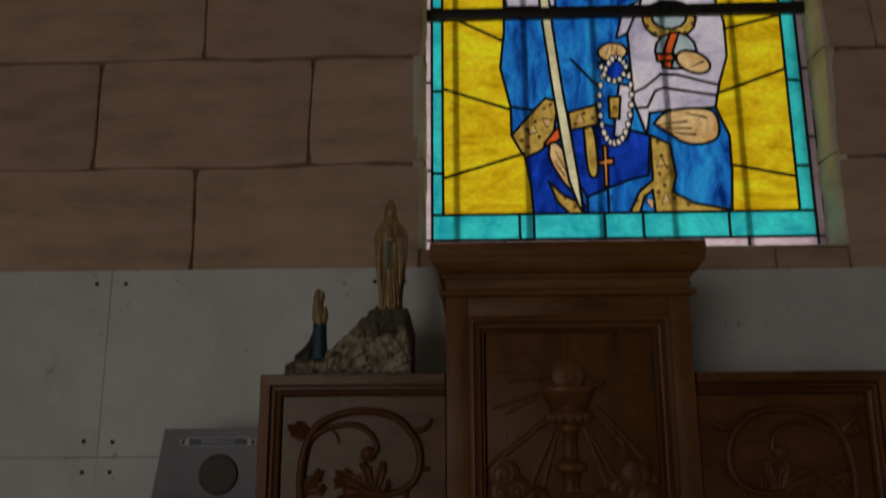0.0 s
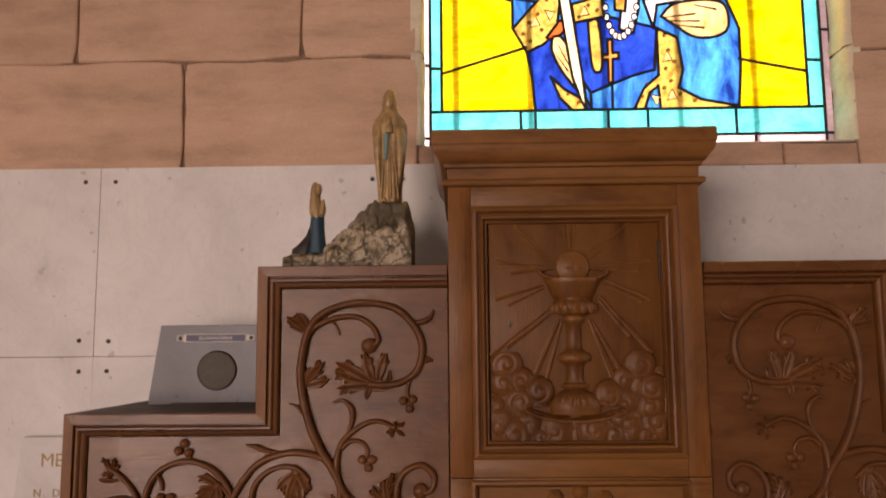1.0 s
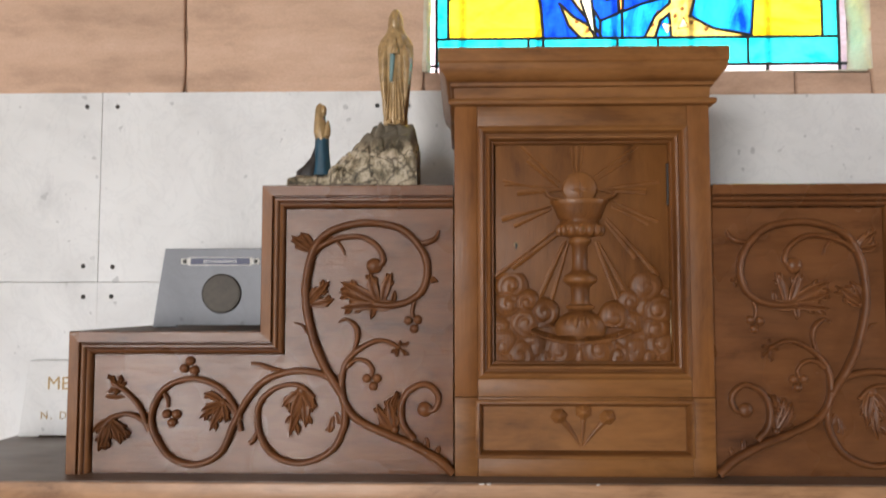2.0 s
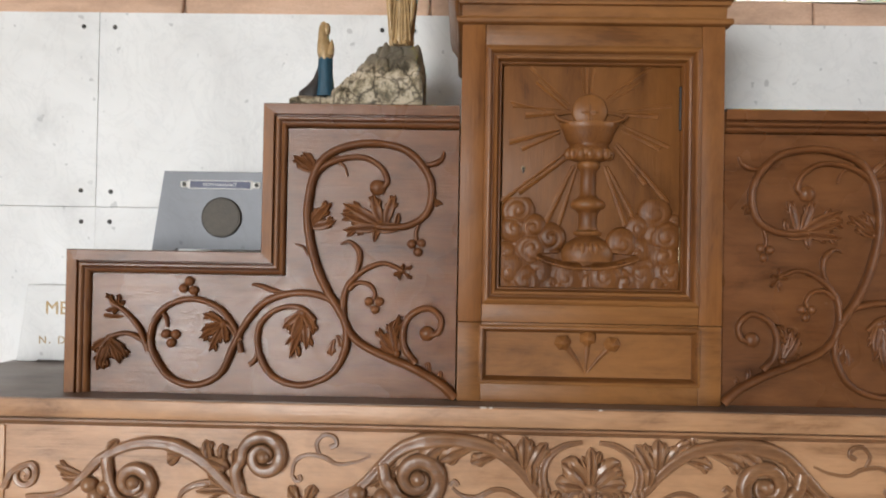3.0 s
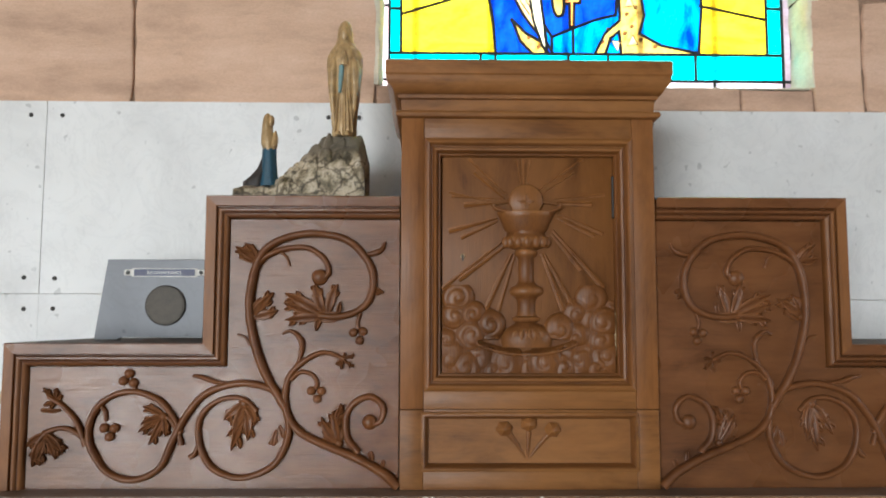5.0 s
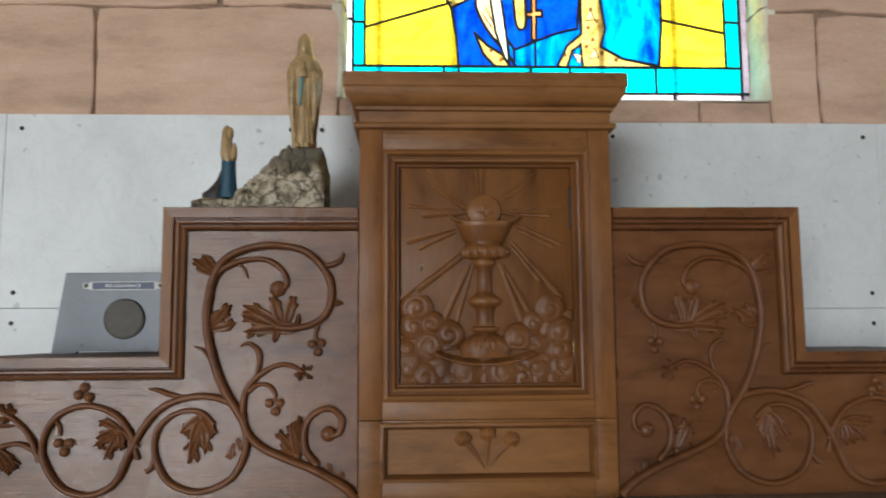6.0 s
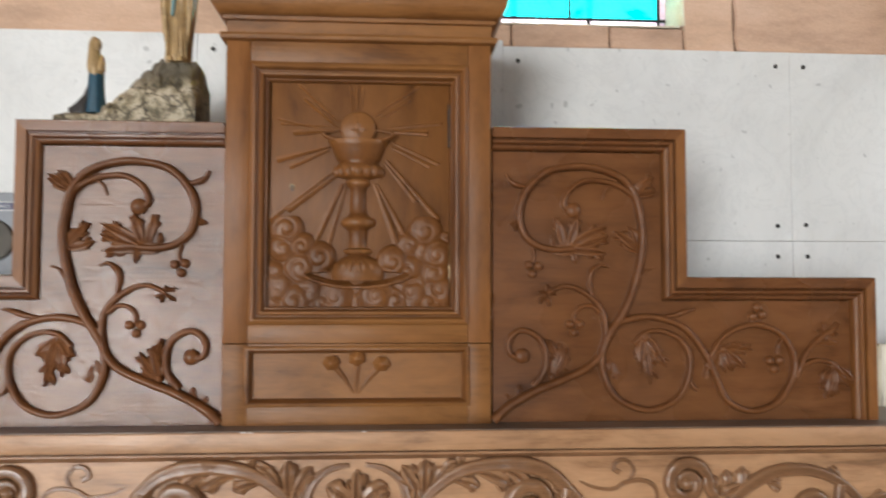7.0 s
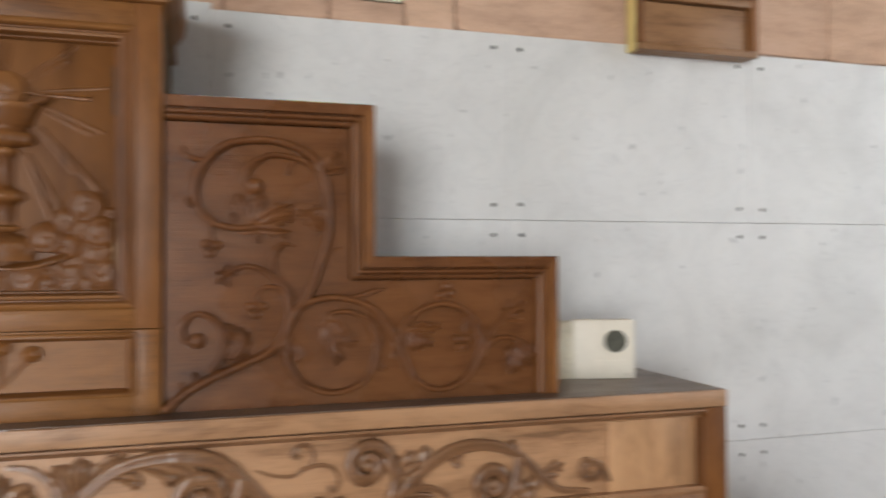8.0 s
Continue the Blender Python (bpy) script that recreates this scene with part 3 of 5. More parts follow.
SHAPES = [
    (PINK, rect(-297, 733, 2112, 3549)),
    (TEAL, rect(-278, 710, 2140, 3520)),
    (YELLOW, rect(-249, 671, 2208, 3480)),
    (BLUE, [(-60, 2960), (-78, 2840), (-80, 2721), (-92, 2620), (-66, 2506), (-66, 2425), (-31, 2361), (-18, 2283), (-13, 2208), (498, 2208), (507, 2321), (508, 2415),
            (478, 2495), (492, 2560), (519, 2641), (519, 2741), (494, 2830), (430, 2960), (200, 3020)]),
    (DEEP, [(-31, 2361), (10, 2384), (46, 2425), (100, 2262), (132, 2208), (-13, 2208), (-18, 2283)]),
    (DEEP, [(92, 2440), (170, 2455), (300, 2420), (290, 2310), (233, 2295), (128, 2252), (100, 2300)]),
    (DEEP, [(172, 2632), (249, 2634), (252, 2600), (225, 2570), (190, 2585)]),
    (PALE, [(308, 2960), (300, 2814), (256, 2714), (262, 2560), (262, 2516), (292, 2419), (303, 2482), (356, 2489), (478, 2495), (492, 2560), (519, 2641), (519, 2741), (494, 2830), (450, 2960)]),
    (PALE, [(226, 2566), (262, 2560), (256, 2470), (240, 2408), (205, 2418), (214, 2490)]),
    (PALE, [(256, 2714), (300, 2814), (250, 2790), (225, 2700)]),
    (PALE, [(-78, 2840), (-60, 2960), (60, 2960), (64, 2800), (-70, 2800)]),
    (AMBER, [(-66, 2425), (-31, 2361), (15, 2384), (46, 2425), (60, 2520), (27, 2530), (-4, 2496)]),
    (AMBER, [(86, 2487), (162, 2509), (168, 2453), (92, 2438)]),
    (AMBER, [(196, 2530), (228, 2530), (222, 2466), (196, 2470)]),
    (AMBER, curved([(126, 2440), (152, 2440), (160, 2330), (146, 2305), (132, 2330)])),
    (AMBER, [(300, 2419), (350, 2394), (362, 2308), (349, 2262), (405, 2231), (490, 2214), (490, 2208), (236, 2208), (262, 2262), (300, 2296)]),
    (BLUE, [(262, 2208), (276, 2250), (298, 2268), (302, 2208)]),
    (AMBER, [(28, 2296), (62, 2262), (100, 2240), (120, 2208), (80, 2208), (50, 2240)]),
    (AMBER, oval(372, 2752, 72, 58)),
    (GREYISH, oval(372, 2764, 48, 40)),
    (GREYISH, oval(384, 2660, 56, 54)),
    (RED, [(372, 2714), (396, 2714), (376, 2660), (370, 2607), (346, 2612), (352, 2660)]),
    (RED, [(330, 2652), (378, 2650), (376, 2630), (332, 2630)]),
    (RED, [(20, 2400), (52, 2442), (76, 2450), (70, 2420), (36, 2390)]),
    (TAN, oval(428, 2626, 48, 30, -25)),
    (TAN, curved([(312, 2451), (338, 2479), (373, 2490), (431, 2493), (471, 2482), (483, 2445), (474, 2408), (431, 2392), (387, 2398), (350, 2424)])),
    (TAN, oval(213, 2660, 40, 27, 5)),
    (TAN, curved([(35, 2401), (57, 2400), (88, 2347), (106, 2293), (114, 2240), (92, 2262), (58, 2308), (33, 2363)])),
    (IVORY, [(6, 2960), (34, 2960), (54, 2735), (72, 2568), (92, 2423), (108, 2297), (116, 2209), (104, 2230), (82, 2297), (64, 2423), (46, 2568), (28, 2735)]),
    (ORANGE, [(174, 2392), (186, 2392), (186, 2356), (201, 2356), (201, 2340), (186, 2340), (184, 2278), (174, 2278), (174, 2338), (160, 2338), (160, 2352), (174, 2352)]),
]
PAINTED = len(SHAPES)
for x, z in ((-40, 2410), (-24, 2440), (-2, 2462), (22, 2500), (40, 2510), (8, 2420), (-22, 2390), (104, 2452), (128, 2484), (150, 2470), (210, 2500), (318, 2400), (326, 2360), (340, 2330), (318, 2312), (330, 2280), (312, 2262),
             (352, 2246), (388, 2228), (270, 2272), (256, 2240), (312, 2735), (332, 2712), (412, 2712), (434, 2738), (96, 2226), (70, 2250)):
    SHAPES.append((BROWN, oval(x, z, 4.5, 4.2, 0, 7)))
for x, z, k in ((-10, 2440, 1), (28, 2460, -1), (116, 2466, 1), (322, 2342, 1), (330, 2242, 1), (290, 2232, -1)):
    SHAPES.append((TAN, [(x - 12, z - 12 * k), (x + 14, z - 8 * k), (x + 2, z + 16 * k)]))
# painted lines on the rounded amber shapes
for x0, z0, x1, z1 in ((322, 2448, 400, 2456), (334, 2438, 410, 2436), (352, 2426, 420, 2418), (396, 2480, 452, 2466), (194, 2646, 202, 2672), (208, 2644, 214, 2676), (224, 2644, 226, 2674), (48, 2380, 78, 2318), (44, 2352, 72, 2310), (420, 2612, 456, 2626)):
    SHAPES.append((BROWN, [(x0, z0), (x1, z1 - 1.6), (x1, z1 + 1.6)]))
BEADS = len(SHAPES)
for k in range(26):
    a = math.pi * 0.5 + 2 * math.pi * k / 26
    SHAPES.append((BEAD, oval(214 + 43 * math.cos(a) + 8 * math.sin(a), 2520 + 122 * math.sin(a), 8.0, 10.0, 0, 8)))
for k in range(7):
    a = math.pi * (1.08 + 0.84 * k / 6)
    SHAPES.append((BEAD, oval(214 + 34 * math.cos(a), 2630 + 56 * math.sin(a), 7.5, 9.0, 0, 8)))
CUTS = [(-50, 2140, -50, 2208), (170, 2140, 170, 2208), (269, 2140, 269, 2208), (489, 2140, 489, 2208), (-278, 2555, -249, 2555), (-278, 2322, -249, 2322), (-278, 2800, -249, 2800),
        (671, 2570, 710, 2566), (671, 2330, 710, 2328), (671, 2810, 710, 2810), (-297, 2580, -278, 2580), (-297, 2330, -278, 2330), (710, 2602, 733, 2602), (710, 2408, 733, 2408),
        (-90, 2112, -90, 2140), (130, 2112, 130, 2140), (310, 2112, 310, 2140), (535, 2112, 535, 2140), (-297, 2140, -278, 2140), (-278, 2112, -278, 2140), (710, 2112, 710, 2140), (710, 2140, 733, 2140),
        (-278, 2208, -249, 2208), (671, 2208, 710, 2208), (-249, 2562, -72, 2500), (-249, 2308, -34, 2374), (-200, 2760, -84, 2700), (487, 2535, 671, 2602), (503, 2335, 671, 2300), (515, 2720, 671, 2760),
        (-13, 2208, -13, 2140), (128, 2252, 128, 2208), (182, 2278, 182, 2208), (263, 2540, 295, 2556), (295, 2556, 338, 2592), (338, 2592, 382, 2590), (382, 2590, 492, 2558), (266, 2497, 298, 2498), (298, 2498, 321, 2544), (321, 2544, 345, 2553), (345, 2553, 486, 2528), (100, 2640, 170, 2560),
        (-249, 3000, 671, 3000), (200, 3020, 200, 3480), (-66, 2506, -4, 2496)]


def glaze():
    """Cuts the shapes out of one sheet, so that no two panes overlap, and leads the joints."""
    verts, edges, faces = [], [], []
    for x0, z0, x1, z1 in CUTS:
        verts += [Vector((x0, z0)), Vector((x1, z1))]
        edges.append((len(verts) - 2, len(verts) - 1))
    for _, outline in SHAPES:
        turn = sum(p[0] * q[1] - q[0] * p[1] for p, q in zip(outline, (*outline[1:], outline[0])))
        faces.append(list(range(len(verts), len(verts) + len(outline))))
        verts += [Vector(p) for p in (outline if turn > 0 else outline[::-1])]
    vs, es, fs, _, oe, of = delaunay_2d_cdt(verts, edges, faces, 1, 0.01)
    top = [max(o) if o else -1 for o in of]
    cut = {tuple(sorted(e)) for e, o in zip(es, oe) if any(i < len(CUTS) for i in o)}
    beside = {}
    for i, f in enumerate(fs):
        for a, b in zip(f, (*f[1:], f[0])):
            beside.setdefault(tuple(sorted((a, b))), []).append(i)
    pane, count = [-1] * len(fs), 0
    for i in range(len(fs)):
        if pane[i] >= 0 or top[i] < 0:
            continue
        pane[i], heap = count, [i]
        while heap:
            f = heap.pop()
            for a, b in zip(fs[f], (*fs[f][1:], fs[f][0])):
                e = tuple(sorted((a, b)))
                if e in cut:
                    continue
                for g in beside[e]:
                    if pane[g] < 0 and top[g] == top[i]:
                        pane[g] = count
                        heap.append(g)
        count += 1
    for p in range(count):
        mine = [i for i in range(len(fs)) if pane[i] == p]
        bm, made = bmesh.new(), {}
        for i in mine:
            for v in fs[i]:
                if v not in made:
                    made[v] = bm.verts.new((vs[v].x / 1000, 0.53, vs[v].y / 1000))
            bm.faces.new([made[v] for v in fs[i]])
        part("pane", bm, SHAPES[top[mine[0]]][0], window)
    lead = bmesh.new()
    for (a, b), fl in beside.items():
        p = [pane[f] for f in fl]
        if len(p) == 2 and p[0] == p[1] and (a, b) not in cut:
            continue
        tops = [top[f] for f in fl]
        w = 0.0018 if max(tops) >= BEADS else 0.0007 if max(tops) >= PAINTED else 0.0038
        p, q = vs[a] / 1000, vs[b] / 1000
        way = (q - p).normalized()
        side = Vector((way.y, -way.x)) * w
        p, q = p - way * w * 0.7, q + way * w * 0.7
        row = []
        for o, y in ((-1.0, 0.5315), (-0.8, 0.5275), (0, 0.5262), (0.8, 0.5275), (1.0, 0.5315)):
            row.append([lead.verts.new((r.x + side.x * o, y, r.y + side.y * o)) for r in (p, q)])
        for r, s in zip(row, row[1:]):
            lead.faces.new((r[0], r[1], s[1], s[0]))
        lead.faces.new((row[0][0], row[0][1], row[-1][1], row[-1][0]))
    part("lead_came", lead, LEAD, window, "black lead strips between the panes")


glaze()
for z in (2.771, 3.20):
    part("saddle_bar", boxed(WIN_L + 0.006, WIN_R - 0.006, 0.505, 0.5255, z - 0.016, z + 0.016, bevel=0.003), IRON, window, "dark iron bar across the glass")
for k in range(6):
    x = -0.205 + 0.188 * k
    part("outer_bar", boxed(x - 0.008, x + 0.008, 0.60, 0.612, WIN_Z + 0.03, WIN_TOP, bevel=0.004), IRON, window, "dark iron bar behind the glass")

# ---- altar and gradin ----
altar = thing("altar", (0, -0.15, 0), "plain altar block of brown oak under the carved gradin", "altar")
part("altar_body", boxed(-1.2, 1.2, -0.56, 0.41, 0, 0.96, bevel=0.006), OAK_GRADIN, altar)
# unseen top, given the gradin's honey tone so it reflects light upward
part("altar_top", boxed(-1.3, 1.3, -0.62, 0.412, 0.962, 1.0, bevel=0.008), OAK_GRADIN, altar)

gradin = thing("gradin", (0, 0.15, 1.0), "honey-brown oak gradin with a carved acanthus scroll frieze", "altar shelf")
GX, GY = 1.24, -0.055
FIELD = -0.030
part("shelf_board", boxed(-GX, GX, GY, 0.412, 1.219, 1.25, bevel=0.0025), [OAK_GRADIN], gradin)
part("shelf_surface", boxed(-GX + 0.004, GX - 0.004, GY + 0.006, 0.411, 1.2495, 1.2512), OAK_SHELF, gradin, "dull worn top of the shelf")
bm = bmesh.new()
rows = [(0.0, GY + 0.004), (0.0, GY + 0.013), (0.0024, GY + 0.013), (0.0035, GY + 0.004), (0.007, GY + 0.003), (0.0095, GY + 0.007), (0.012, GY + 0.012), (0.018, FIELD)]
moulding(bm, [(-GX + 0.002, 1.219), (GX - 0.002, 1.219)], rows)
part("upper_moulding", bm, OAK_GRADIN, gradin)
part("gradin_core", boxed(-GX + 0.004, GX - 0.004, FIELD, 0.412, 1.0, 1.2185), OAK_GRADIN, gradin)
bm = bmesh.new()
moulding(bm, [(GX - 0.05, 1.072), (-GX + 0.05, 1.072)], [(0.0, FIELD), (0.0, GY + 0.006), (0.006, GY + 0.001), (0.014, GY + 0.004), (0.02, GY), (0.06, GY), (0.0715, GY - 0.004)], side=1)
for v in bm.verts:
    v.co.z = 2 * 1.072 - v.co.z if v.co.z > 1.072 else v.co.z
part("lower_moulding", bm, OAK_GRADIN, gradin)
for s in (-1, 1):
    part("end_post", boxed(min(s * 1.196, s * GX), max(s * 1.196, s * GX), GY + 0.003, 0.0, 1.0, 1.2182, bevel=0.002), OAK_UP, gradin)
    bm = bmesh.new()
    prof = [(0.0, GY + 0.006), (0.004, GY + 0.004), (0.008, GY + 0.008), (0.012, FIELD - 0.001), (0.014, FIELD + 0.001)]
    moulding(bm, [(s * 1.196, 1.0), (s * 1.196, 1.2)], prof, side=-s)
    part("post_moulding", bm, OAK_UP, gradin)
    part("plain_field", boxed(min(s * 1.0, s * 1.183), max(s * 1.0, s * 1.183), FIELD - 0.004, FIELD + 0.01, 1.0, 1.2, bevel=0.0012), OAK_PLAIN, gradin)


def scroll(points, w0, w1, s, high=1.5, groove=0.3, middle=None, y=FIELD, name="scroll", owner=None, material=OAK_FRIEZE, steps=6):
    bm = bmesh.new()
    stem(bm, [(s * x / 1000, z / 1000) for x, z in points], w0 / 1000, w1 / 1000, y, high, groove, steps, None if middle is None else middle / 1000)
    return part(name, bm, material, gradin if owner is None else owner, sharp=60)


def lobes(rows, s, y=FIELD, name="leaf", owner=None, material=OAK_FRIEZE):
    """Leaf lobes as rows of (x, z, angle, length, width, height, curl), in millimetres and degrees."""
    bm = bmesh.new()
    for x, z, a, l, w, h, c in rows:
        if owner is None and len(bm.verts):
            part(name, bm, material, gradin, sharp=50)
            bm = bmesh.new()
        h *= 1.25 if owner is None else 0.58
        w *= 1.12
        a, c = (a, c) if s > 0 else (180 - a, -c)
        petal(bm, s * x / 1000, z / 1000, a, l / 1000, w / 1000, y, h / 1000, c)
        if l > 27 and w > 5:
            # side teeth of the lobe
            for at, k in ((0.42, 1), (0.55, -1)):
                m = radians(a + c * at / 2)
                tx, tz = s * x / 1000 + math.cos(m) * l * at / 1000, z / 1000 + math.sin(m) * l * at / 1000
                petal(bm, tx, tz, a + c * at + k * 42, l * 0.42 / 1000, w * 0.62 / 1000, y, h * 0.86 / 1000, -k * 25, 5)
    return part(name, bm, material, gradin if owner is None else owner, sharp=50)


def berries(spots, r, s, y=FIELD, owner=None, material=OAK_FRIEZE):
    for x, z in spots:
        part("berry", dome(bmesh.new(), s * x / 1000, y, z / 1000, r / 1000, r / 1000 * 1.5, r / 1000), material, gradin if owner is None else owner, sharp=80)


for s in (1, -1):
    # inner scroll beside the palmette, the long stalks, the middle and the outer scrolls
    scroll([(-470, 1072), (-420, 1088), (-385, 1112), (-352, 1146), (-318, 1176), (-275, 1190), (-225, 1191), (-170, 1180), (-125, 1150), (-92, 1112), (-58, 1074)], 5, 6, s, 1.4, 0.25, middle=14)
    scroll([(-350, 1150), (-344, 1122), *spiral(-290, 1126, 47, 9, 195, 1.6, 12)], 11, 6, s, 1.75, 0.12, middle=13)
    part("scroll_eye", dome(bmesh.new(), s * -0.290, FIELD, 1.126, 0.014, 0.022, 0.014), OAK_FRIEZE, gradin, sharp=80)
    scroll([(-960, 1078), (-900, 1086), (-862, 1116), (-832, 1146), (-790, 1168), (-742, 1176), (-695, 1168), (-650, 1142), (-615, 1108), (-585, 1086), (-530, 1075), (-455, 1079), (-400, 1105)], 5, 5, s, 1.5, 0.22, middle=12)
    scroll([(-822, 1150), (-818, 1122), *spiral(-774, 1107, 39, 8, 190, 1.55, 12)], 9, 5, s, 1.8, 0.12, middle=11.5)
    part("scroll_eye", dome(bmesh.new(), s * -0.774, FIELD, 1.107, 0.012, 0.019, 0.012), OAK_FRIEZE, gradin, sharp=80)
    scroll([(-592, 1096), (-600, 1130), *spiral(-552, 1156, 39, 8, 190, -1.6, 12)], 9, 5, s, 1.8, 0.12, middle=11.5)
    part("scroll_eye", dome(bmesh.new(), s * -0.552, FIELD, 1.156, 0.012, 0.020, 0.012), OAK_FRIEZE, gradin, sharp=80)
    scroll([(-1000, 1092), (-985, 1120), *spiral(-965, 1115, 22, 5, 60, -1.4, 9)], 6, 4, s)
    scroll([(-505, 1122), (-500, 1148), (-480, 1160), (-450, 1157), (-428, 1146), (-395, 1150), (-372, 1160)], 3, 2, s, middle=4)
    scroll([(-455, 1156), (-464, 1178), (-452, 1194), (-435, 1192), (-430, 1180), (-440, 1174)], 3, 4.5, s)
    scroll([(-503, 1124), (-498, 1116), (-490, 1118), (-492, 1126)], 3.5, 4, s)
    scroll([(-580, 1090), (-620, 1108), (-660, 1108), (-690, 1094), (-700, 1072)], 4, 3, s, middle=6)
    scroll([(-232, 1110), (-215, 1098), (-190, 1096), (-165, 1108), (-140, 1108), (-100, 1086)], 3, 3, s, middle=5)
    scroll([(-190, 1096), (-196, 1082), (-186, 1074), (-176, 1080)], 3, 4, s)
    scroll([(-236, 1114), (-228, 1122), (-222, 1114)], 3.5, 4, s)
    lobes([(-640, 1140, 118, 44, 8, 9, -25), (-622, 1142, 98, 34, 7, 9, -10), (-604, 1140, 80, 28, 6, 8, 15)], s)
    lobes([(-650, 1150, -10, 42, 9, 13, -30)], s, name="leaf_knop")
    lobes([(-690, 1160, 205, 30, 8, 8, -50), (-700, 1156, 230, 24, 8, 7, -20)], s)
    lobes([(-600, 1098, 160, 58, 7, 9, -25), (-590, 1094, 172, 78, 6, 8, 20), (-586, 1092, 110, 40, 8, 11, 30)], s)
    lobes([(-492, 1078, 112, 34, 8, 12, 20), (-478, 1078, 78, 34, 8, 12, -20)], s)
    lobes([(-822, 1150, 70, 34, 7, 10, -30), (-862, 1116, 160, 52, 6, 6, 8), (-850, 1112, 188, 50, 6, 6, -15)], s)
    lobes([(-196, 1180, 188, 66, 11, 12, 34), (-240, 1184, 196, 56, 11, 12, 46), (-160, 1166, 184, 44, 9, 10, 30)], s)
    lobes([(-372, 1110, 40, 54, 6, 8, -12), (-362, 1108, 62, 62, 5, 7, -18), (-404, 1104, 30, 60, 4, 6, 10)], s)
    lobes([(-128, 1158, 108, 40, 9, 10, 50), (-112, 1148, 86, 52, 10, 14, 10), (-104, 1136, 70, 62, 10, 12, -20), (-96, 1120, 96, 40, 9, 15, -10)], s)
    lobes([(-140, 1178, 120, 32, 8, 8, 70), (-175, 1190, 60, 22, 6, 7, 60)], s)
    lobes([(-76, 1086, 108, 36, 8, 12, -35), (-64, 1078, 84, 34, 8, 12, -30)], s)
    berries([(-850, 1102), (-822, 1098), (-838, 1084)], 14, s)
    berries([(-392, 1098), (-350, 1094), (-370, 1080)], 15, s)
    # the ring round the palmette and its leaves
    scroll([(-16, 1080), (-46, 1082), (-72, 1102), (-82, 1136), (-72, 1166), (-44, 1186), (-14, 1192)], 5, 4, s, middle=9)
    scroll(spiral(-26, 1098, 20, 5, 60, 1.5, 9), 6, 4, s, 1.0)
    lobes([(-5, 1118, 116, 62, 15, 15, 48), (-12, 1116, 156, 48, 11, 13, 40)], s, name="palmette_lobe")
lobes([(0, 1118, 90, 66, 9, 18, 0)], 1, name="palmette_lobe")
part("palmette_boss", dome(bmesh.new(), 0, FIELD, 1.116, 0.012, 0.020, 0.010), OAK_FRIEZE, gradin)
lobes([(-10, 1108, 270, 36, 12, 12, 10), (10, 1108, 270, 36, 12, 12, -10)], 1, name="palmette_foot")

# ---- stepped wings ----
TOP_Z, LOW_Z, IN_X, MID_X, OUT_X = 1.765, 1.503, 0.2305, 0.574, 0.918
PANEL_Y = 0.0155
WING_FRAME = [(0.0, 0.022), (0.0, 0.0025), (0.0015, 0.0005), (0.0185, 0.0), (0.0195, 0.0012), (0.0198, 0.0062), (0.0212, 0.0064), (0.0222, 0.0025), (0.0245, 0.0002), (0.0275, 0.0002), (0.0300, 0.0024), (0.0310, 0.0058),
              (0.0322, 0.0062), (0.0330, 0.0042), (0.0362, 0.0050), (0.0385, 0.0078), (0.0405, 0.0132), (0.0405, 0.0245)]


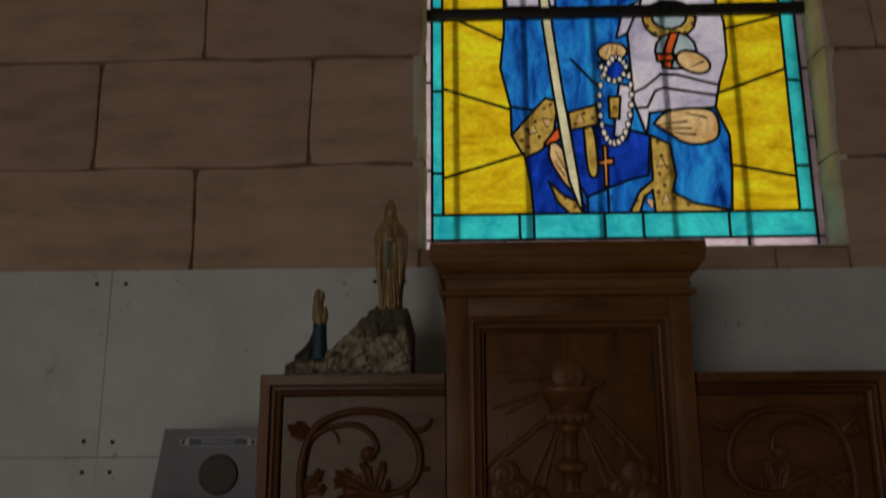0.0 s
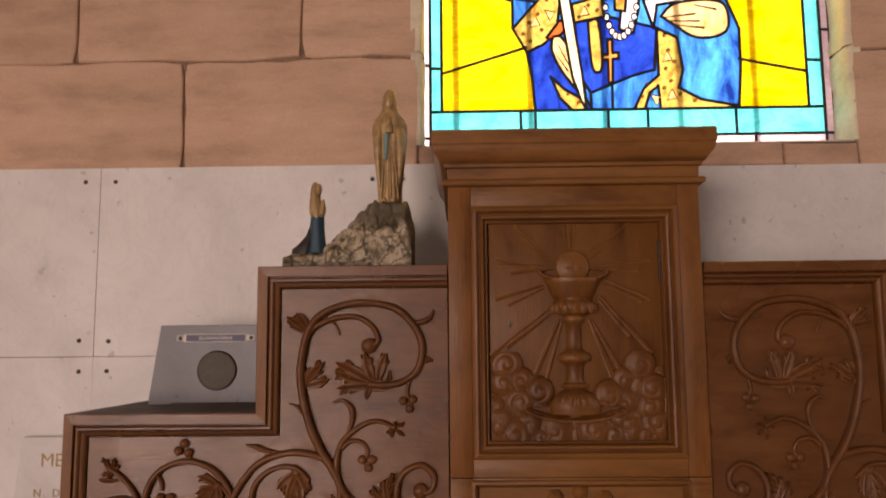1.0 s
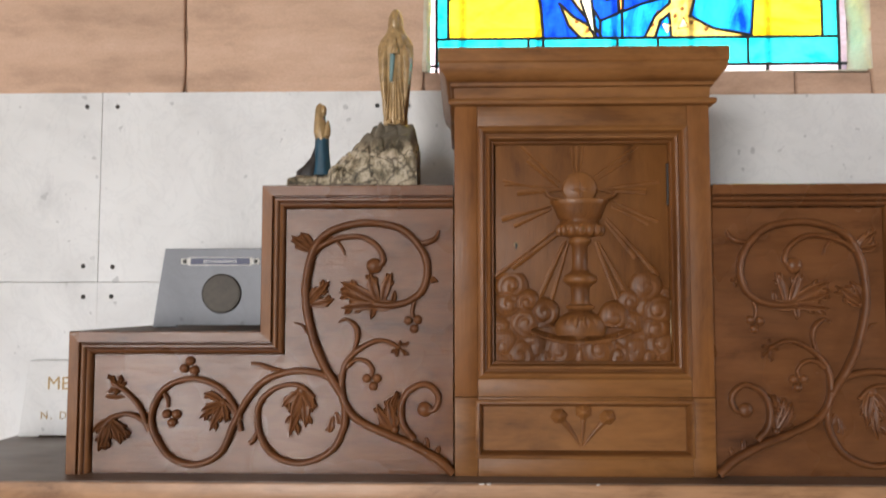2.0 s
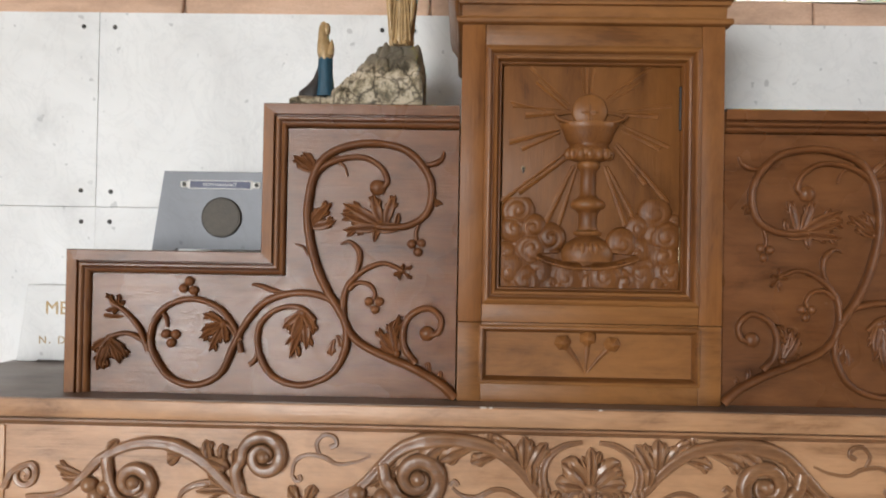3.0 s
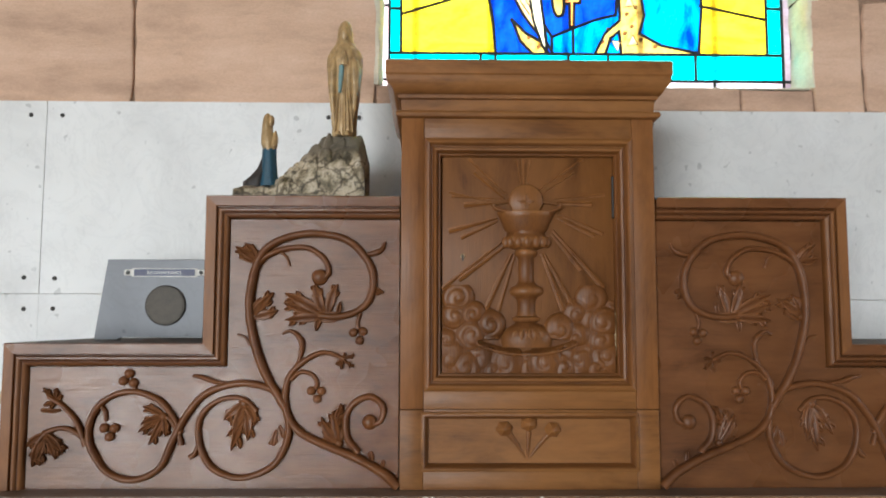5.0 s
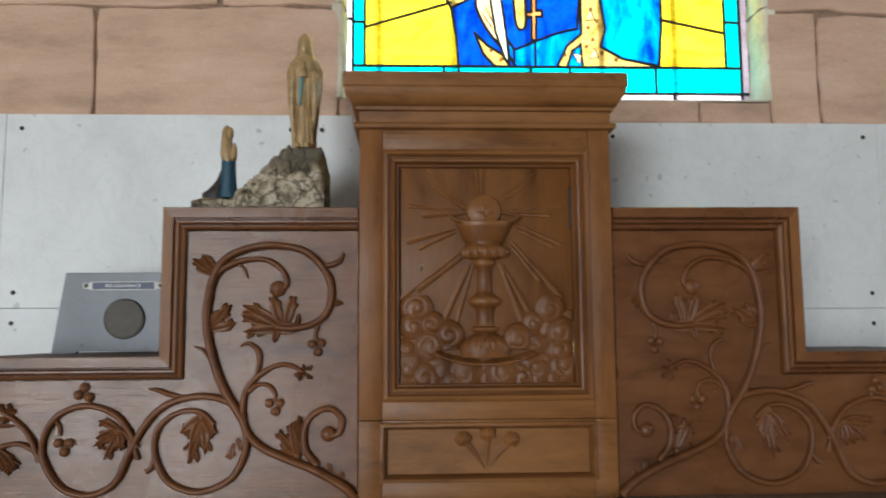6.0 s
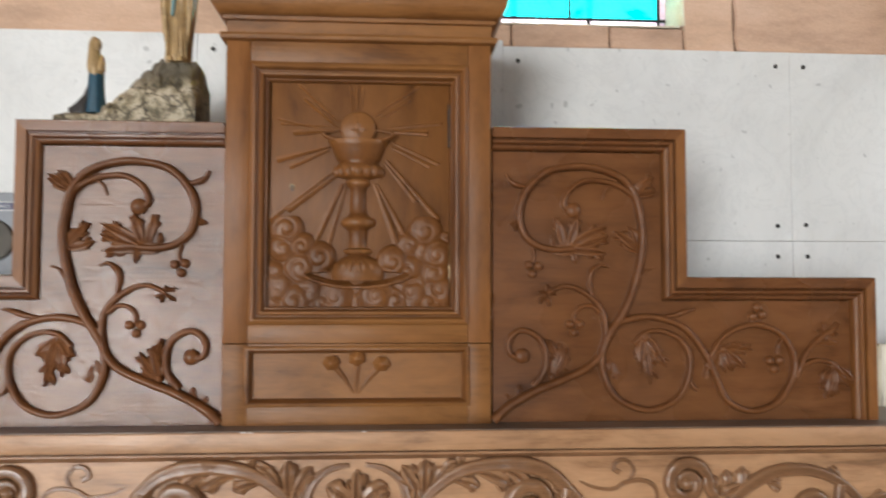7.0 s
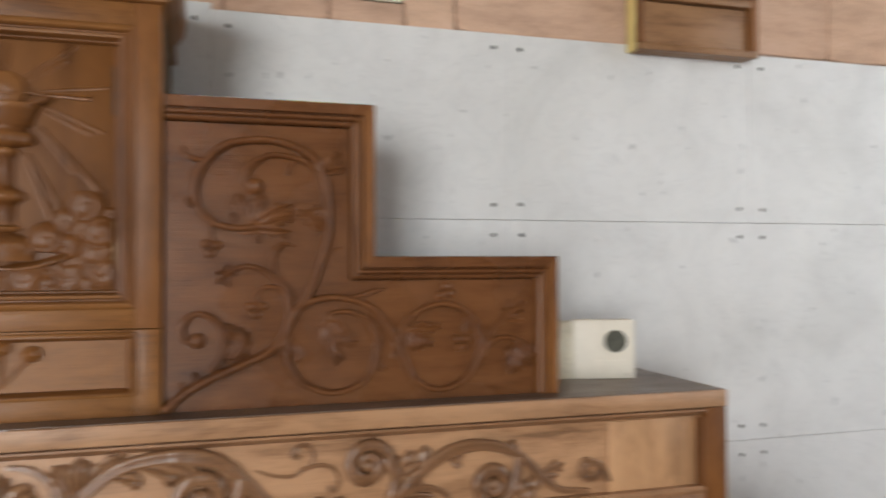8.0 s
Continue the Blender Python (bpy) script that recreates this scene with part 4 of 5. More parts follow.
def wing(s, label):
    """One stepped wing: a deep oak case with a moulded edge and a carved vine on its panel. s: -1 or 1."""
    w = thing("altar_wing", (s * 0.57, 0.2, 1.2515), label, "altar wing", "stepped wings of the altar")
    outline = [(s * IN_X, 1.2515), (s * OUT_X, 1.2515), (s * OUT_X, LOW_Z - 0.001), (s * MID_X, LOW_Z - 0.001), (s * MID_X, TOP_Z - 0.001), (s * IN_X, TOP_Z - 0.001)]
    part("case", prism(bmesh.new(), outline, 0.024, 0.411), OAK_WING, w)
    inner = [(s * IN_X, 1.2515), (s * (OUT_X - 0.0422), 1.2515), (s * (OUT_X - 0.0422), LOW_Z - 0.0422), (s * (MID_X - 0.0422), LOW_Z - 0.0422), (s * (MID_X - 0.0422), TOP_Z - 0.0422), (s * IN_X, TOP_Z - 0.0422)]
    part("panel", prism(bmesh.new(), inner, PANEL_Y, 0.026), OAK_WING, w)
    part("lower_top", boxed(min(s * (MID_X + 0.001), s * (OUT_X - 0.003)), max(s * (MID_X + 0.001), s * (OUT_X - 0.003)), 0.012, 0.411, LOW_Z - 0.0012, LOW_Z + 0.0004), OAK_TOP, w, "dark worn top of the lower step")
    part("upper_top", boxed(min(s * IN_X, s * (MID_X - 0.003)), max(s * IN_X, s * (MID_X - 0.003)), 0.012, 0.411, TOP_Z - 0.0012, TOP_Z + 0.0004), OAK_TOP, w, "dark worn top of the upper step")
    for a, b, m in (((OUT_X, 1.2515), (OUT_X, LOW_Z), OAK_UP), ((OUT_X, LOW_Z), (MID_X, LOW_Z), OAK_WING), ((MID_X, LOW_Z), (MID_X, TOP_Z), OAK_UP), ((MID_X, TOP_Z), (IN_X, TOP_Z), OAK_WING)):
        # each length is mitred against its neighbours
        bm = bmesh.new()
        path = [(s * x, z) for x, z in ((OUT_X, 1.2515), (OUT_X, LOW_Z), (MID_X, LOW_Z), (MID_X, TOP_Z), (IN_X, TOP_Z))]
        moulding(bm, path, WING_FRAME, side=-1 if s > 0 else 1)
        i = [(s * x, z) for x, z in ((OUT_X, 1.2515), (OUT_X, LOW_Z), (MID_X, LOW_Z), (MID_X, TOP_Z))].index((s * a[0], a[1]))
        n = len(WING_FRAME) - 1
        keep = set(range(i * n, i * n + n))
        bm.faces.ensure_lookup_table()
        bmesh.ops.delete(bm, geom=[f for k, f in enumerate(bm.faces) if k not in keep], context="FACES")
        part("edge_moulding", bm, m, w)

    def vine(points, w0=6.2, w1=5.0, middle=None, name="vine_stem"):
        scroll(points, w0, w1, -s, 2.6, 0.0, middle, PANEL_Y, name, w, OAK_CARVED)

    def leaf(rows):
        lobes(rows, -s, PANEL_Y, "vine_leaf", w, OAK_CARVED)

    def grapes(spots, r=8.5):
        berries(spots, r, -s, PANEL_Y, w, OAK_CARVED)

    # trunk from the lower inner corner, and its branches
    vine([(-231, 1256), (-258, 1280), (-305, 1306), (-345, 1322), (-394, 1344), (-419, 1368), (-429, 1397), (-427, 1432), (-415, 1456), (-386, 1479), (-357, 1487), (-326, 1475)], 8.5, 3.8)
    vine([(-430, 1395), (-440, 1411), (-458, 1438), (-476, 1477), (-490, 1527), (-495, 1567), (-493, 1600), (-486, 1635), (-472, 1664), (-450, 1682), (-415, 1694), (-374, 1697), (-324, 1686),
          (-289, 1652), (-277, 1616), (-285, 1578), (-310, 1557), (-343, 1550), (-372, 1552)], 7.4, 6.0)
    vine([(-480, 1645), (-464, 1658), (-435, 1670), (-395, 1672), (-366, 1654), (-356, 1630), (-366, 1617)], 5.2, 4.6)
    vine([(-422, 1372), (-424, 1335), (-448, 1292), (-501, 1271), (-550, 1286), (-575, 1324), (-578, 1366), (-560, 1394), (-530, 1408), (-500, 1405), (-478, 1385)], 6.2, 4.2)
    vine([(-428, 1390), (-450, 1421), (-493, 1433), (-533, 1429), (-570, 1413), (-600, 1378), (-622, 1335), (-644, 1288), (-687, 1268), (-732, 1280), (-759, 1314), (-769, 1345), (-762, 1378),
          (-738, 1407), (-695, 1419), (-650, 1405), (-622, 1374), (-609, 1347)], 6.4, 5.0)
    vine([(-772, 1326), (-790, 1367), (-815, 1394), (-840, 1410)], 5.2, 3.8)
    vine([(-768, 1330), (-785, 1346), (-810, 1356), (-838, 1350), (-855, 1332)], 5.0, 4.4)
    vine([(-300, 1314), (-320, 1340), (-322, 1375), (-307, 1400), (-279, 1410), (-258, 1392), (-262, 1368), (-282, 1362)], 6.0, 5.0)
    vine([(-420, 1440), (-405, 1452), (-385, 1450), (-374, 1436), (-376, 1424)], 4.4, 3.2)
    vine([(-592, 1446), (-575, 1444), (-552, 1436), (-513, 1430)], 2.2, 3.0, 5.0)
    vine([(-752, 1398), (-742, 1384), (-740, 1368)], 4.0, 3.2)
    vine([(-300, 1556), (-304, 1540), (-302, 1528)], 3.6, 3.0)
    vine([(-410, 1462), (-402, 1488), (-404, 1510), (-420, 1524), (-436, 1520)], 3.4, 2.0, 5.0)
    vine([(-697, 1418), (-692, 1425), (-696, 1430)], 3.4, 3.0)
    vine([(-296, 1662), (-278, 1662), (-262, 1670), (-256, 1684)], 3.6, 2.2, 5.0)
    vine([(-492, 1500), (-502, 1514), (-516, 1518)], 3.0, 2.0)
    vine([(-577, 1330), (-584, 1312), (-592, 1306)], 4.0, 4.4)
    vine([(-452, 1672), (-432, 1656), (-426, 1640)], 3.0, 2.0)
    part("scroll_knob", dome(bmesh.new(), s * 0.372, PANEL_Y, 1.620, 0.0145, 0.016, 0.0145), OAK_CARVED, w, sharp=80)
    part("scroll_knob", dome(bmesh.new(), s * 0.281, PANEL_Y, 1.366, 0.0135, 0.015, 0.0135), OAK_CARVED, w, sharp=80)
    grapes([(-712, 1437), (-694, 1434), (-702, 1450)])
    grapes([(-742, 1356), (-724, 1356), (-732, 1341)])
    grapes([(-384, 1420), (-366, 1420), (-373, 1406)], 8.0)
    grapes([(-311, 1522), (-294, 1524), (-300, 1508)], 8.0)
    # leaves
    def vine_leaf(x, z, angle, size, high=7.5, spread=118, fingers=5, slim=1.0, curl=0.0):
        bm = palmate(bmesh.new(), -s * x / 1000, z / 1000, angle if s < 0 else 180 - angle, size / 1000, PANEL_Y, high * 1.3 / 1000, spread, fingers, slim, curl if s < 0 else -curl)
        part("vine_leaf", bm, OAK_CARVED, w, sharp=45)

    vine_leaf(-484, 1648, 136, 56, 8, 46, 3, 1.0, 8)
    vine_leaf(-491, 1550, 44, 64, 8, 50, 3, 1.0, -4)
    # the broad leaf into which the upper scroll runs out
    bm = bmesh.new()
    flip = (lambda v: v) if s < 0 else (lambda v: 180 - v)
    for x, z, a, l, wide, h, c in ((-362, 1550, 182, 70, 8.5, 10, 6), (-372, 1556, 168, 66, 8.0, 11, -8), (-366, 1556, 148, 76, 9.5, 11.5, 10), (-364, 1556, 114, 56, 9.0, 11, -18), (-356, 1556, 84, 54, 8.5, 10, -26),
                                   (-340, 1553, 70, 24, 5.0, 9, 20), (-372, 1550, 254, 26, 6.0, 9, 12), (-330, 1551, 184, 52, 10.0, 10.5, 0)):
        blade(bm, -s * x / 1000, z / 1000, flip(a), l / 1000, wide / 1000, PANEL_Y, h / 1000, c if s < 0 else -c, 8, 0.002)
        if l > 50:
            for at, k in ((0.45, 1), (0.58, -1), (0.72, 1)):
                m = radians(flip(a + c * at / 2))
                blade(bm, -s * x / 1000 + math.cos(m) * l * at / 1000, z / 1000 + math.sin(m) * l * at / 1000, flip(a + c * at + k * 44), l * 0.27 / 1000, wide * 0.6 / 1000, PANEL_Y, h * 0.95 / 1000, -k * 15 if s < 0 else k * 15, 5)
    part("vine_leaf", bm, OAK_CARVED, w, sharp=45)
    vine_leaf(-274, 1600, 312, 26, 6, 40, 2, 0.6)
    vine_leaf(-328, 1474, 320, 24, 6.5, 165, 5)
    vine_leaf(-500, 1398, 264, 76, 8, 62, 5, 0.85, -4)
    vine_leaf(-640, 1376, 214, 56, 8, 88, 5, 0.95, 4)
    vine([(-607, 1326), (-614, 1348), (-628, 1370), (-640, 1378)], 4.4, 3.4)
    vine_leaf(-829, 1403, 138, 28, 6.5, 150, 5)
    leaf([(-820, 1386, 185, 36, 4, 7, -15)])
    vine_leaf(-842, 1346, 262, 62, 8, 78, 5, 0.95, 4)
    vine_leaf(-334, 1330, 126, 58, 8, 62, 4, 0.8, -12)
    vine_leaf(-338, 1366, 96, 36, 8, 70, 3, 0.9, -30)
    leaf([(-276, 1290, 100, 26, 5, 9, -10), (-262, 1284, 60, 18, 4, 8, 20)])
    leaf([(-444, 1352, 250, 30, 5, 6, 20), (-440, 1360, 300, 24, 5, 6, -20)])
    return w


wing(-1, "stepped brown oak altar wing with carved vine, bearing a statue")
wing(1, "stepped dark brown oak altar wing with carved vine, empty top")

# ---- tabernacle ----
tab = thing("tabernacle", (0, 0.2, 1.2515), "brown oak tabernacle with carved chalice door and moulded cornice", "tabernacle")
part("case", boxed(-0.2262, 0.2262, 0.03, 0.411, 1.2515, 1.93), OAK_SHADED_SIDE, tab)
for s in (-1, 1):
    part("stile", boxed(min(s * 0.187, s * 0.228), max(s * 0.187, s * 0.2265), 0.0, 0.06, 1.3893, 1.908, bevel=0.0015), OAK_UP, tab)
    part("base_stile", boxed(min(s * 0.187, s * 0.228), max(s * 0.187, s * 0.2265), 0.0006, 0.06, 1.2515, 1.3882, bevel=0.0015), OAK_TAB, tab)
part("top_rail", boxed(-0.1866, 0.1866, 0.0012, 0.04, 1.870, 1.908, bevel=0.0008), OAK_TAB, tab)
part("middle_rail", boxed(-0.1866, 0.1866, 0.0008, 0.04, 1.3893, 1.4205, bevel=0.0008), OAK_TAB, tab)
part("base_rail", boxed(-0.1866, 0.1866, 0.0012, 0.04, 1.3845, 1.3882, bevel=0.0005), OAK_TAB, tab)
part("bottom_rail", boxed(-0.1866, 0.1866, 0.0008, 0.04, 1.2515, 1.2835, bevel=0.0008), OAK_TAB, tab)
DOOR_Y = 0.022
DOOR_FRAME = [(0.0, 0.010), (0.0, -0.003), (0.003, -0.006), (0.009, -0.007), (0.012, -0.004), (0.0135, 0.001), (0.0155, 0.001), (0.018, -0.002), (0.022, -0.001), (0.0245, 0.006), (0.0265, 0.010), (0.0285, 0.010), (0.030, 0.013), (0.0305, DOOR_Y + 0.012)]
square = [(-0.187, 1.870), (0.187, 1.870), (0.187, 1.4205), (-0.187, 1.4205)]
for i in range(4):
    bm = bmesh.new()
    moulding(bm, square, DOOR_FRAME, closed=True)
    n = len(DOOR_FRAME) - 1
    bm.faces.ensure_lookup_table()
    bmesh.ops.delete(bm, geom=[f for k, f in enumerate(bm.faces) if k // n != i], context="FACES")
    part("door_frame", bm, OAK_TAB if i % 2 == 0 else OAK_UP, tab)
# cornice and the bead below it, returned along the sides
for name, rows in (("bead", [(0.03, 1.906), (-0.004, 1.906), (-0.009, 1.909), (-0.0105, 1.914), (-0.008, 1.9185), (0.002, 1.921), (0.03, 1.9215)]),
                   ("cornice", [(0.03, 1.921), (0.0, 1.921), (-0.001, 1.940), (-0.006, 1.942), (-0.007, 1.948), (-0.012, 1.950), (-0.017, 1.958), (-0.024, 1.966), (-0.0265, 1.974), (-0.0265, 1.979),
                                (-0.0285, 1.981), (-0.0285, 2.004), (-0.026, 2.0065), (0.03, 2.0065)])):
    bm = bmesh.new()
    rings = [[bm.verts.new(p) for p in ((-0.228 + y, 0.411, z), (-0.228 + y, y, z), (0.228 - y, y, z), (0.228 - y, 0.411, z))] for y, z in rows]
    for a, b in zip(rings, rings[1:]):
        for k in range(3):
            bm.faces.new((a[k], a[k + 1], b[k + 1], b[k]))
    part(name, bm, OAK_TAB, tab)
part("cornice_top", boxed(-0.254, 0.254, -0.026, 0.411, 2.000, 2.007), OAK_TOP, tab)

door = part("tabernacle_door", boxed(-0.1545, 0.1562, DOOR_Y, DOOR_Y + 0.02, 1.4508, 1.8398, bevel=0.001), OAK_DOOR, tab, "carved oak door with chalice, rays and clouds")


def on_door(name, bm, label="", sharp=50):
    bmesh.ops.translate(bm, vec=(0 if name == "clouds" else -0.003, 0, 0), verts=bm.verts[:])
    if name in ("clouds", "ray"):
        for v in bm.verts:
            v.co.y = DOOR_Y + (v.co.y - DOOR_Y) * 1.35
    return part(name, bm, OAK_RELIEF, door, label, sharp)


on_door("chalice_foot", turned(bmesh.new(), 0, DOOR_Y, [(0.043, 1.4965), (0.0455, 1.503), (0.0465, 1.511), (0.044, 1.521), (0.036, 1.530), (0.024, 1.537), (0.018, 1.540), (0.024, 1.543), (0.026, 1.548), (0.018, 1.552)], 0.55))
on_door("chalice_stem", turned(bmesh.new(), 0, DOOR_Y, [(0.018, 1.552), (0.016, 1.560), (0.017, 1.580), (0.021, 1.586), (0.029, 1.590), (0.031, 1.596), (0.028, 1.603), (0.018, 1.608), (0.0145, 1.615), (0.014, 1.655), (0.019, 1.660), (0.0215, 1.666), (0.018, 1.671)], 0.8))
on_door("chalice_cup", turned(bmesh.new(), 0, DOOR_Y, [(0.022, 1.671), (0.034, 1.675), (0.040, 1.682), (0.042, 1.690), (0.036, 1.696), (0.034, 1.701), (0.039, 1.706), (0.044, 1.720), (0.048, 1.728), (0.053, 1.737), (0.052, 1.7385), (0.046, 1.737), (0.040, 1.722)], 0.66))
for name, dip, w, high in (("cup_rim", -15, 0.0036, 2.6), ("cup_rim", 9, 0.003, 1.6)):
    arc = [(61 * math.cos(math.pi * k / 10), 1750 + dip * math.sin(math.pi * k / 10)) for k in range(11)]
    on_door(name, stem(bmesh.new(), mm(*arc), w, w, DOOR_Y - (0.014 if dip < 0 else 0.001), high, 0, 3))
for k in range(7):
    a = math.pi * (k + 0.5) / 7
    on_door("cup_gadroon", dome(bmesh.new(), 0.037 * math.cos(a), DOOR_Y - 0.022 * math.sin(a), 1.684, 0.0078, 0.008, 0.0105))
for k in range(6):
    a = math.pi * (k + 0.5) / 6
    bm = bmesh.new()
    petal(bm, 0.034 * math.cos(a), 1.505, 90 + (math.cos(a)) * 26, 0.025, 0.0085, DOOR_Y - 0.021 * math.sin(a), 0.0065)
    on_door("foot_leaf", bm)
on_door("host", disc(bmesh.new(), 0.0, 1.759, 0.0305, DOOR_Y - 0.011, DOOR_Y, 36, 0.0025))
cross = bmesh.new()
for a in (90, 0, 180, 270):
    blade(cross, 0, 1.757, a, 0.016, 0.0042, DOOR_Y - 0.011, 0.004)
on_door("host_cross", cross)
def beam(bm, x0, z0, x1, z1, w, y):
    """A flat ray that broadens outwards, bevelled to an off-centre ridge and cut square at its end."""
    a, b = Vector((x0, z0)) / 1000, Vector((x1, z1)) / 1000
    way = (b - a).normalized()
    side = Vector((way.y, -way.x))
    rows = []
    for p, half, h in ((a, w * 0.55, 0.7), (a.lerp(b, 0.55), w * 0.95, 1.0), (b, w * 1.25, 0.9)):
        rows.append([bm.verts.new((p.x + side.x * half * u, y + 0.001 - w * f * h, p.y + side.y * half * u)) for u, f in ((-1, 0), (-0.92, 1.1), (-0.15, 1.75), (0.2, 1.0), (0.85, 0.95), (1, 0))])
    for p, q in zip(rows, rows[1:]):
        for k in range(5):
            bm.faces.new((p[k], p[k + 1], q[k + 1], q[k]))
    bm.faces.new(rows[-1])
    bm.faces.new(rows[0][::-1])
    return bm


RAYS = [(-3, 1790, -3, 1837, 3), (-9, 1790, -14, 1836, 2), (3, 1790, 9, 1836, 2), (-34, 1772, -104, 1838, 2.5), (-38, 1764, -92, 1812, 4), (-46, 1764, -134, 1768, 2), (-50, 1756, -112, 1752, 4), (-62, 1758, -138, 1776, 2),
        (-52, 1728, -140, 1704, 4), (-52, 1722, -118, 1692, 3), (-44, 1684, -152, 1600, 3), (-40, 1676, -122, 1616, 4), (-26, 1664, -76, 1558, 4), (-20, 1662, -52, 1556, 3), (-30, 1664, -60, 1600, 2),
        (28, 1782, 106, 1838, 2.5), (36, 1776, 90, 1812, 2), (52, 1762, 144, 1772, 2.5), (56, 1756, 120, 1754, 4), (60, 1736, 140, 1700, 3), (58, 1728, 124, 1696, 3), (48, 1706, 139, 1603, 4), (46, 1700, 100, 1634, 3.5),
        (32, 1664, 94, 1550, 4), (28, 1664, 66, 1562, 4.5)]
for x0, z0, x1, z1, w in RAYS:
    on_door("ray", beam(bmesh.new(), x0, z0, x1, z1, w * 1.12 / 1000, DOOR_Y), sharp=25)


CURLS = [(-125, 1584, 25, 1), (-131, 1552, 22, -1), (-100, 1518, 27, 1), (-98, 1556, 20, 1), (-68, 1537, 23, -1), (-145, 1508, 20, 1), (-122, 1530, 18, -1), (-70, 1512, 17, 1),
         (114, 1583, 25, -1), (88, 1556, 22, 1), (57, 1529, 24, -1), (86, 1514, 26, 1), (135, 1540, 25, -1), (112, 1548, 20, 1), (132, 1508, 24, 1), (50, 1510, 16, 1), (148, 1565, 14, -1),
         (-138, 1478, 34, 1), (-112, 1462, 30, -1), (-84, 1474, 30, 1), (-40, 1468, 30, -1), (-62, 1458, 22, 1), (2, 1462, 24, 1), (30, 1468, 29, -1), (62, 1460, 24, 1), (92, 1474, 33, -1), (122, 1460, 24, 1), (142, 1480, 30, -1)]


def dish_edge(x):
    """Height of the front lip of the dish under the chalice."""
    return 1486 + 18 * abs((x + 3) / 88) ** 2.2


def cloud_height(x, z):
    """Swelling clouds that run into one another, each with a scroll cut in it."""
    best, second = 0.0, 0.0
    for cx, cz, cr, turn in CURLS:
        d = math.hypot(x - cx, z - cz) / cr
        if d < 1.2:
            body = max(0.0, 1 - (d / 1.2) ** 2) ** 0.5
            ring = d * 1.25 - turn * math.atan2(z - cz, x - cx) / (2 * math.pi) + cx * 0.017
            deep = 0.75 + 0.25 * math.sin(cx * 1.7 + cz)
            cut = math.exp(-(((ring % 1.0) - 0.5) / 0.17) ** 2) * min(1, d * 2.0) * max(0.0, 1.1 - d) * deep
            here = body ** 0.7 * (cr ** 0.62) * (1.3 + 0.35 * math.sin(cz * 0.9 + cx)) * (1 - 0.36 * cut)
            best, second = (here, best) if here > best else (best, max(second, here))
    h = best - 1.1 * math.exp(-(best - second) / 1.1) * (1 if second > 0.5 else 0)
    rim = dish_edge(x)
    if abs(x + 3) < 88 and rim < z < 1515 - 0.08 * abs(x + 3):
        h = min(h, 9.5 - 8.5 * min(1, (z - rim) / 7))
    elif abs(x + 3) < 88 and rim - 5 < z <= rim:
        h = max(h, 11.5)
    return max(0.0, h)


bm = bmesh.new()
nx, nz = 200, 104
grid = [[(-154 + 308 * i / nx, 1451 + 156 * k / nz) for k in range(nz + 1)] for i in range(nx + 1)]
tall = [[cloud_height(*p) for p in col] for col in grid]
verts = {}
for i in range(nx):
    for k in range(nz):
        four = [(i, k), (i + 1, k), (i + 1, k + 1), (i, k + 1)]
        if max(tall[p][q] for p, q in four) < 0.6:
            continue
        for p, q in four:
            if (p, q) not in verts:
                x, z = grid[p][q]
                verts[p, q] = bm.verts.new((x / 1000, DOOR_Y + 0.001 - tall[p][q] / 1000 * 1.15 - noise.noise(Vector((x, z, 0)) * 0.05) * 0.0006, z / 1000))
        bm.faces.new([verts[q] for q in four])
on_door("clouds", bm, sharp=80)
lock = part("lock_plate", disc(bmesh.new(), -0.117, 1.659, 0.0042, DOOR_Y - 0.0012, DOOR_Y + 0.001, 18, 0.0006), BRASS, door, "small brass keyhole")
part("keyhole", prism(disc(bmesh.new(), -0.117, 1.659, 0.0022, DOOR_Y - 0.0018, DOOR_Y, 12), [(-0.1182, 1.658), (-0.1158, 1.658), (-0.1152, 1.651), (-0.1188, 1.651)], DOOR_Y - 0.0018, DOOR_Y), DARK_PAINT, lock)
for z, m in ((1.767, IRON), (1.520, BRASS)):
    hinge = bmesh.new()
    bmesh.ops.create_cone(hinge, cap_ends=True, segments=12, radius1=0.0026, radius2=0.0026, depth=0.07, matrix=Matrix.Translation((0.1555, DOOR_Y - 0.004, z)))
    for k in (-1, 1):
        bmesh.ops.create_uvsphere(hinge, u_segments=10, v_segments=6, radius=0.0032, matrix=Matrix.Translation((0.1555, DOOR_Y - 0.004, z + k * 0.036)))
    part("hinge", hinge, m, door, "slim metal hinge")

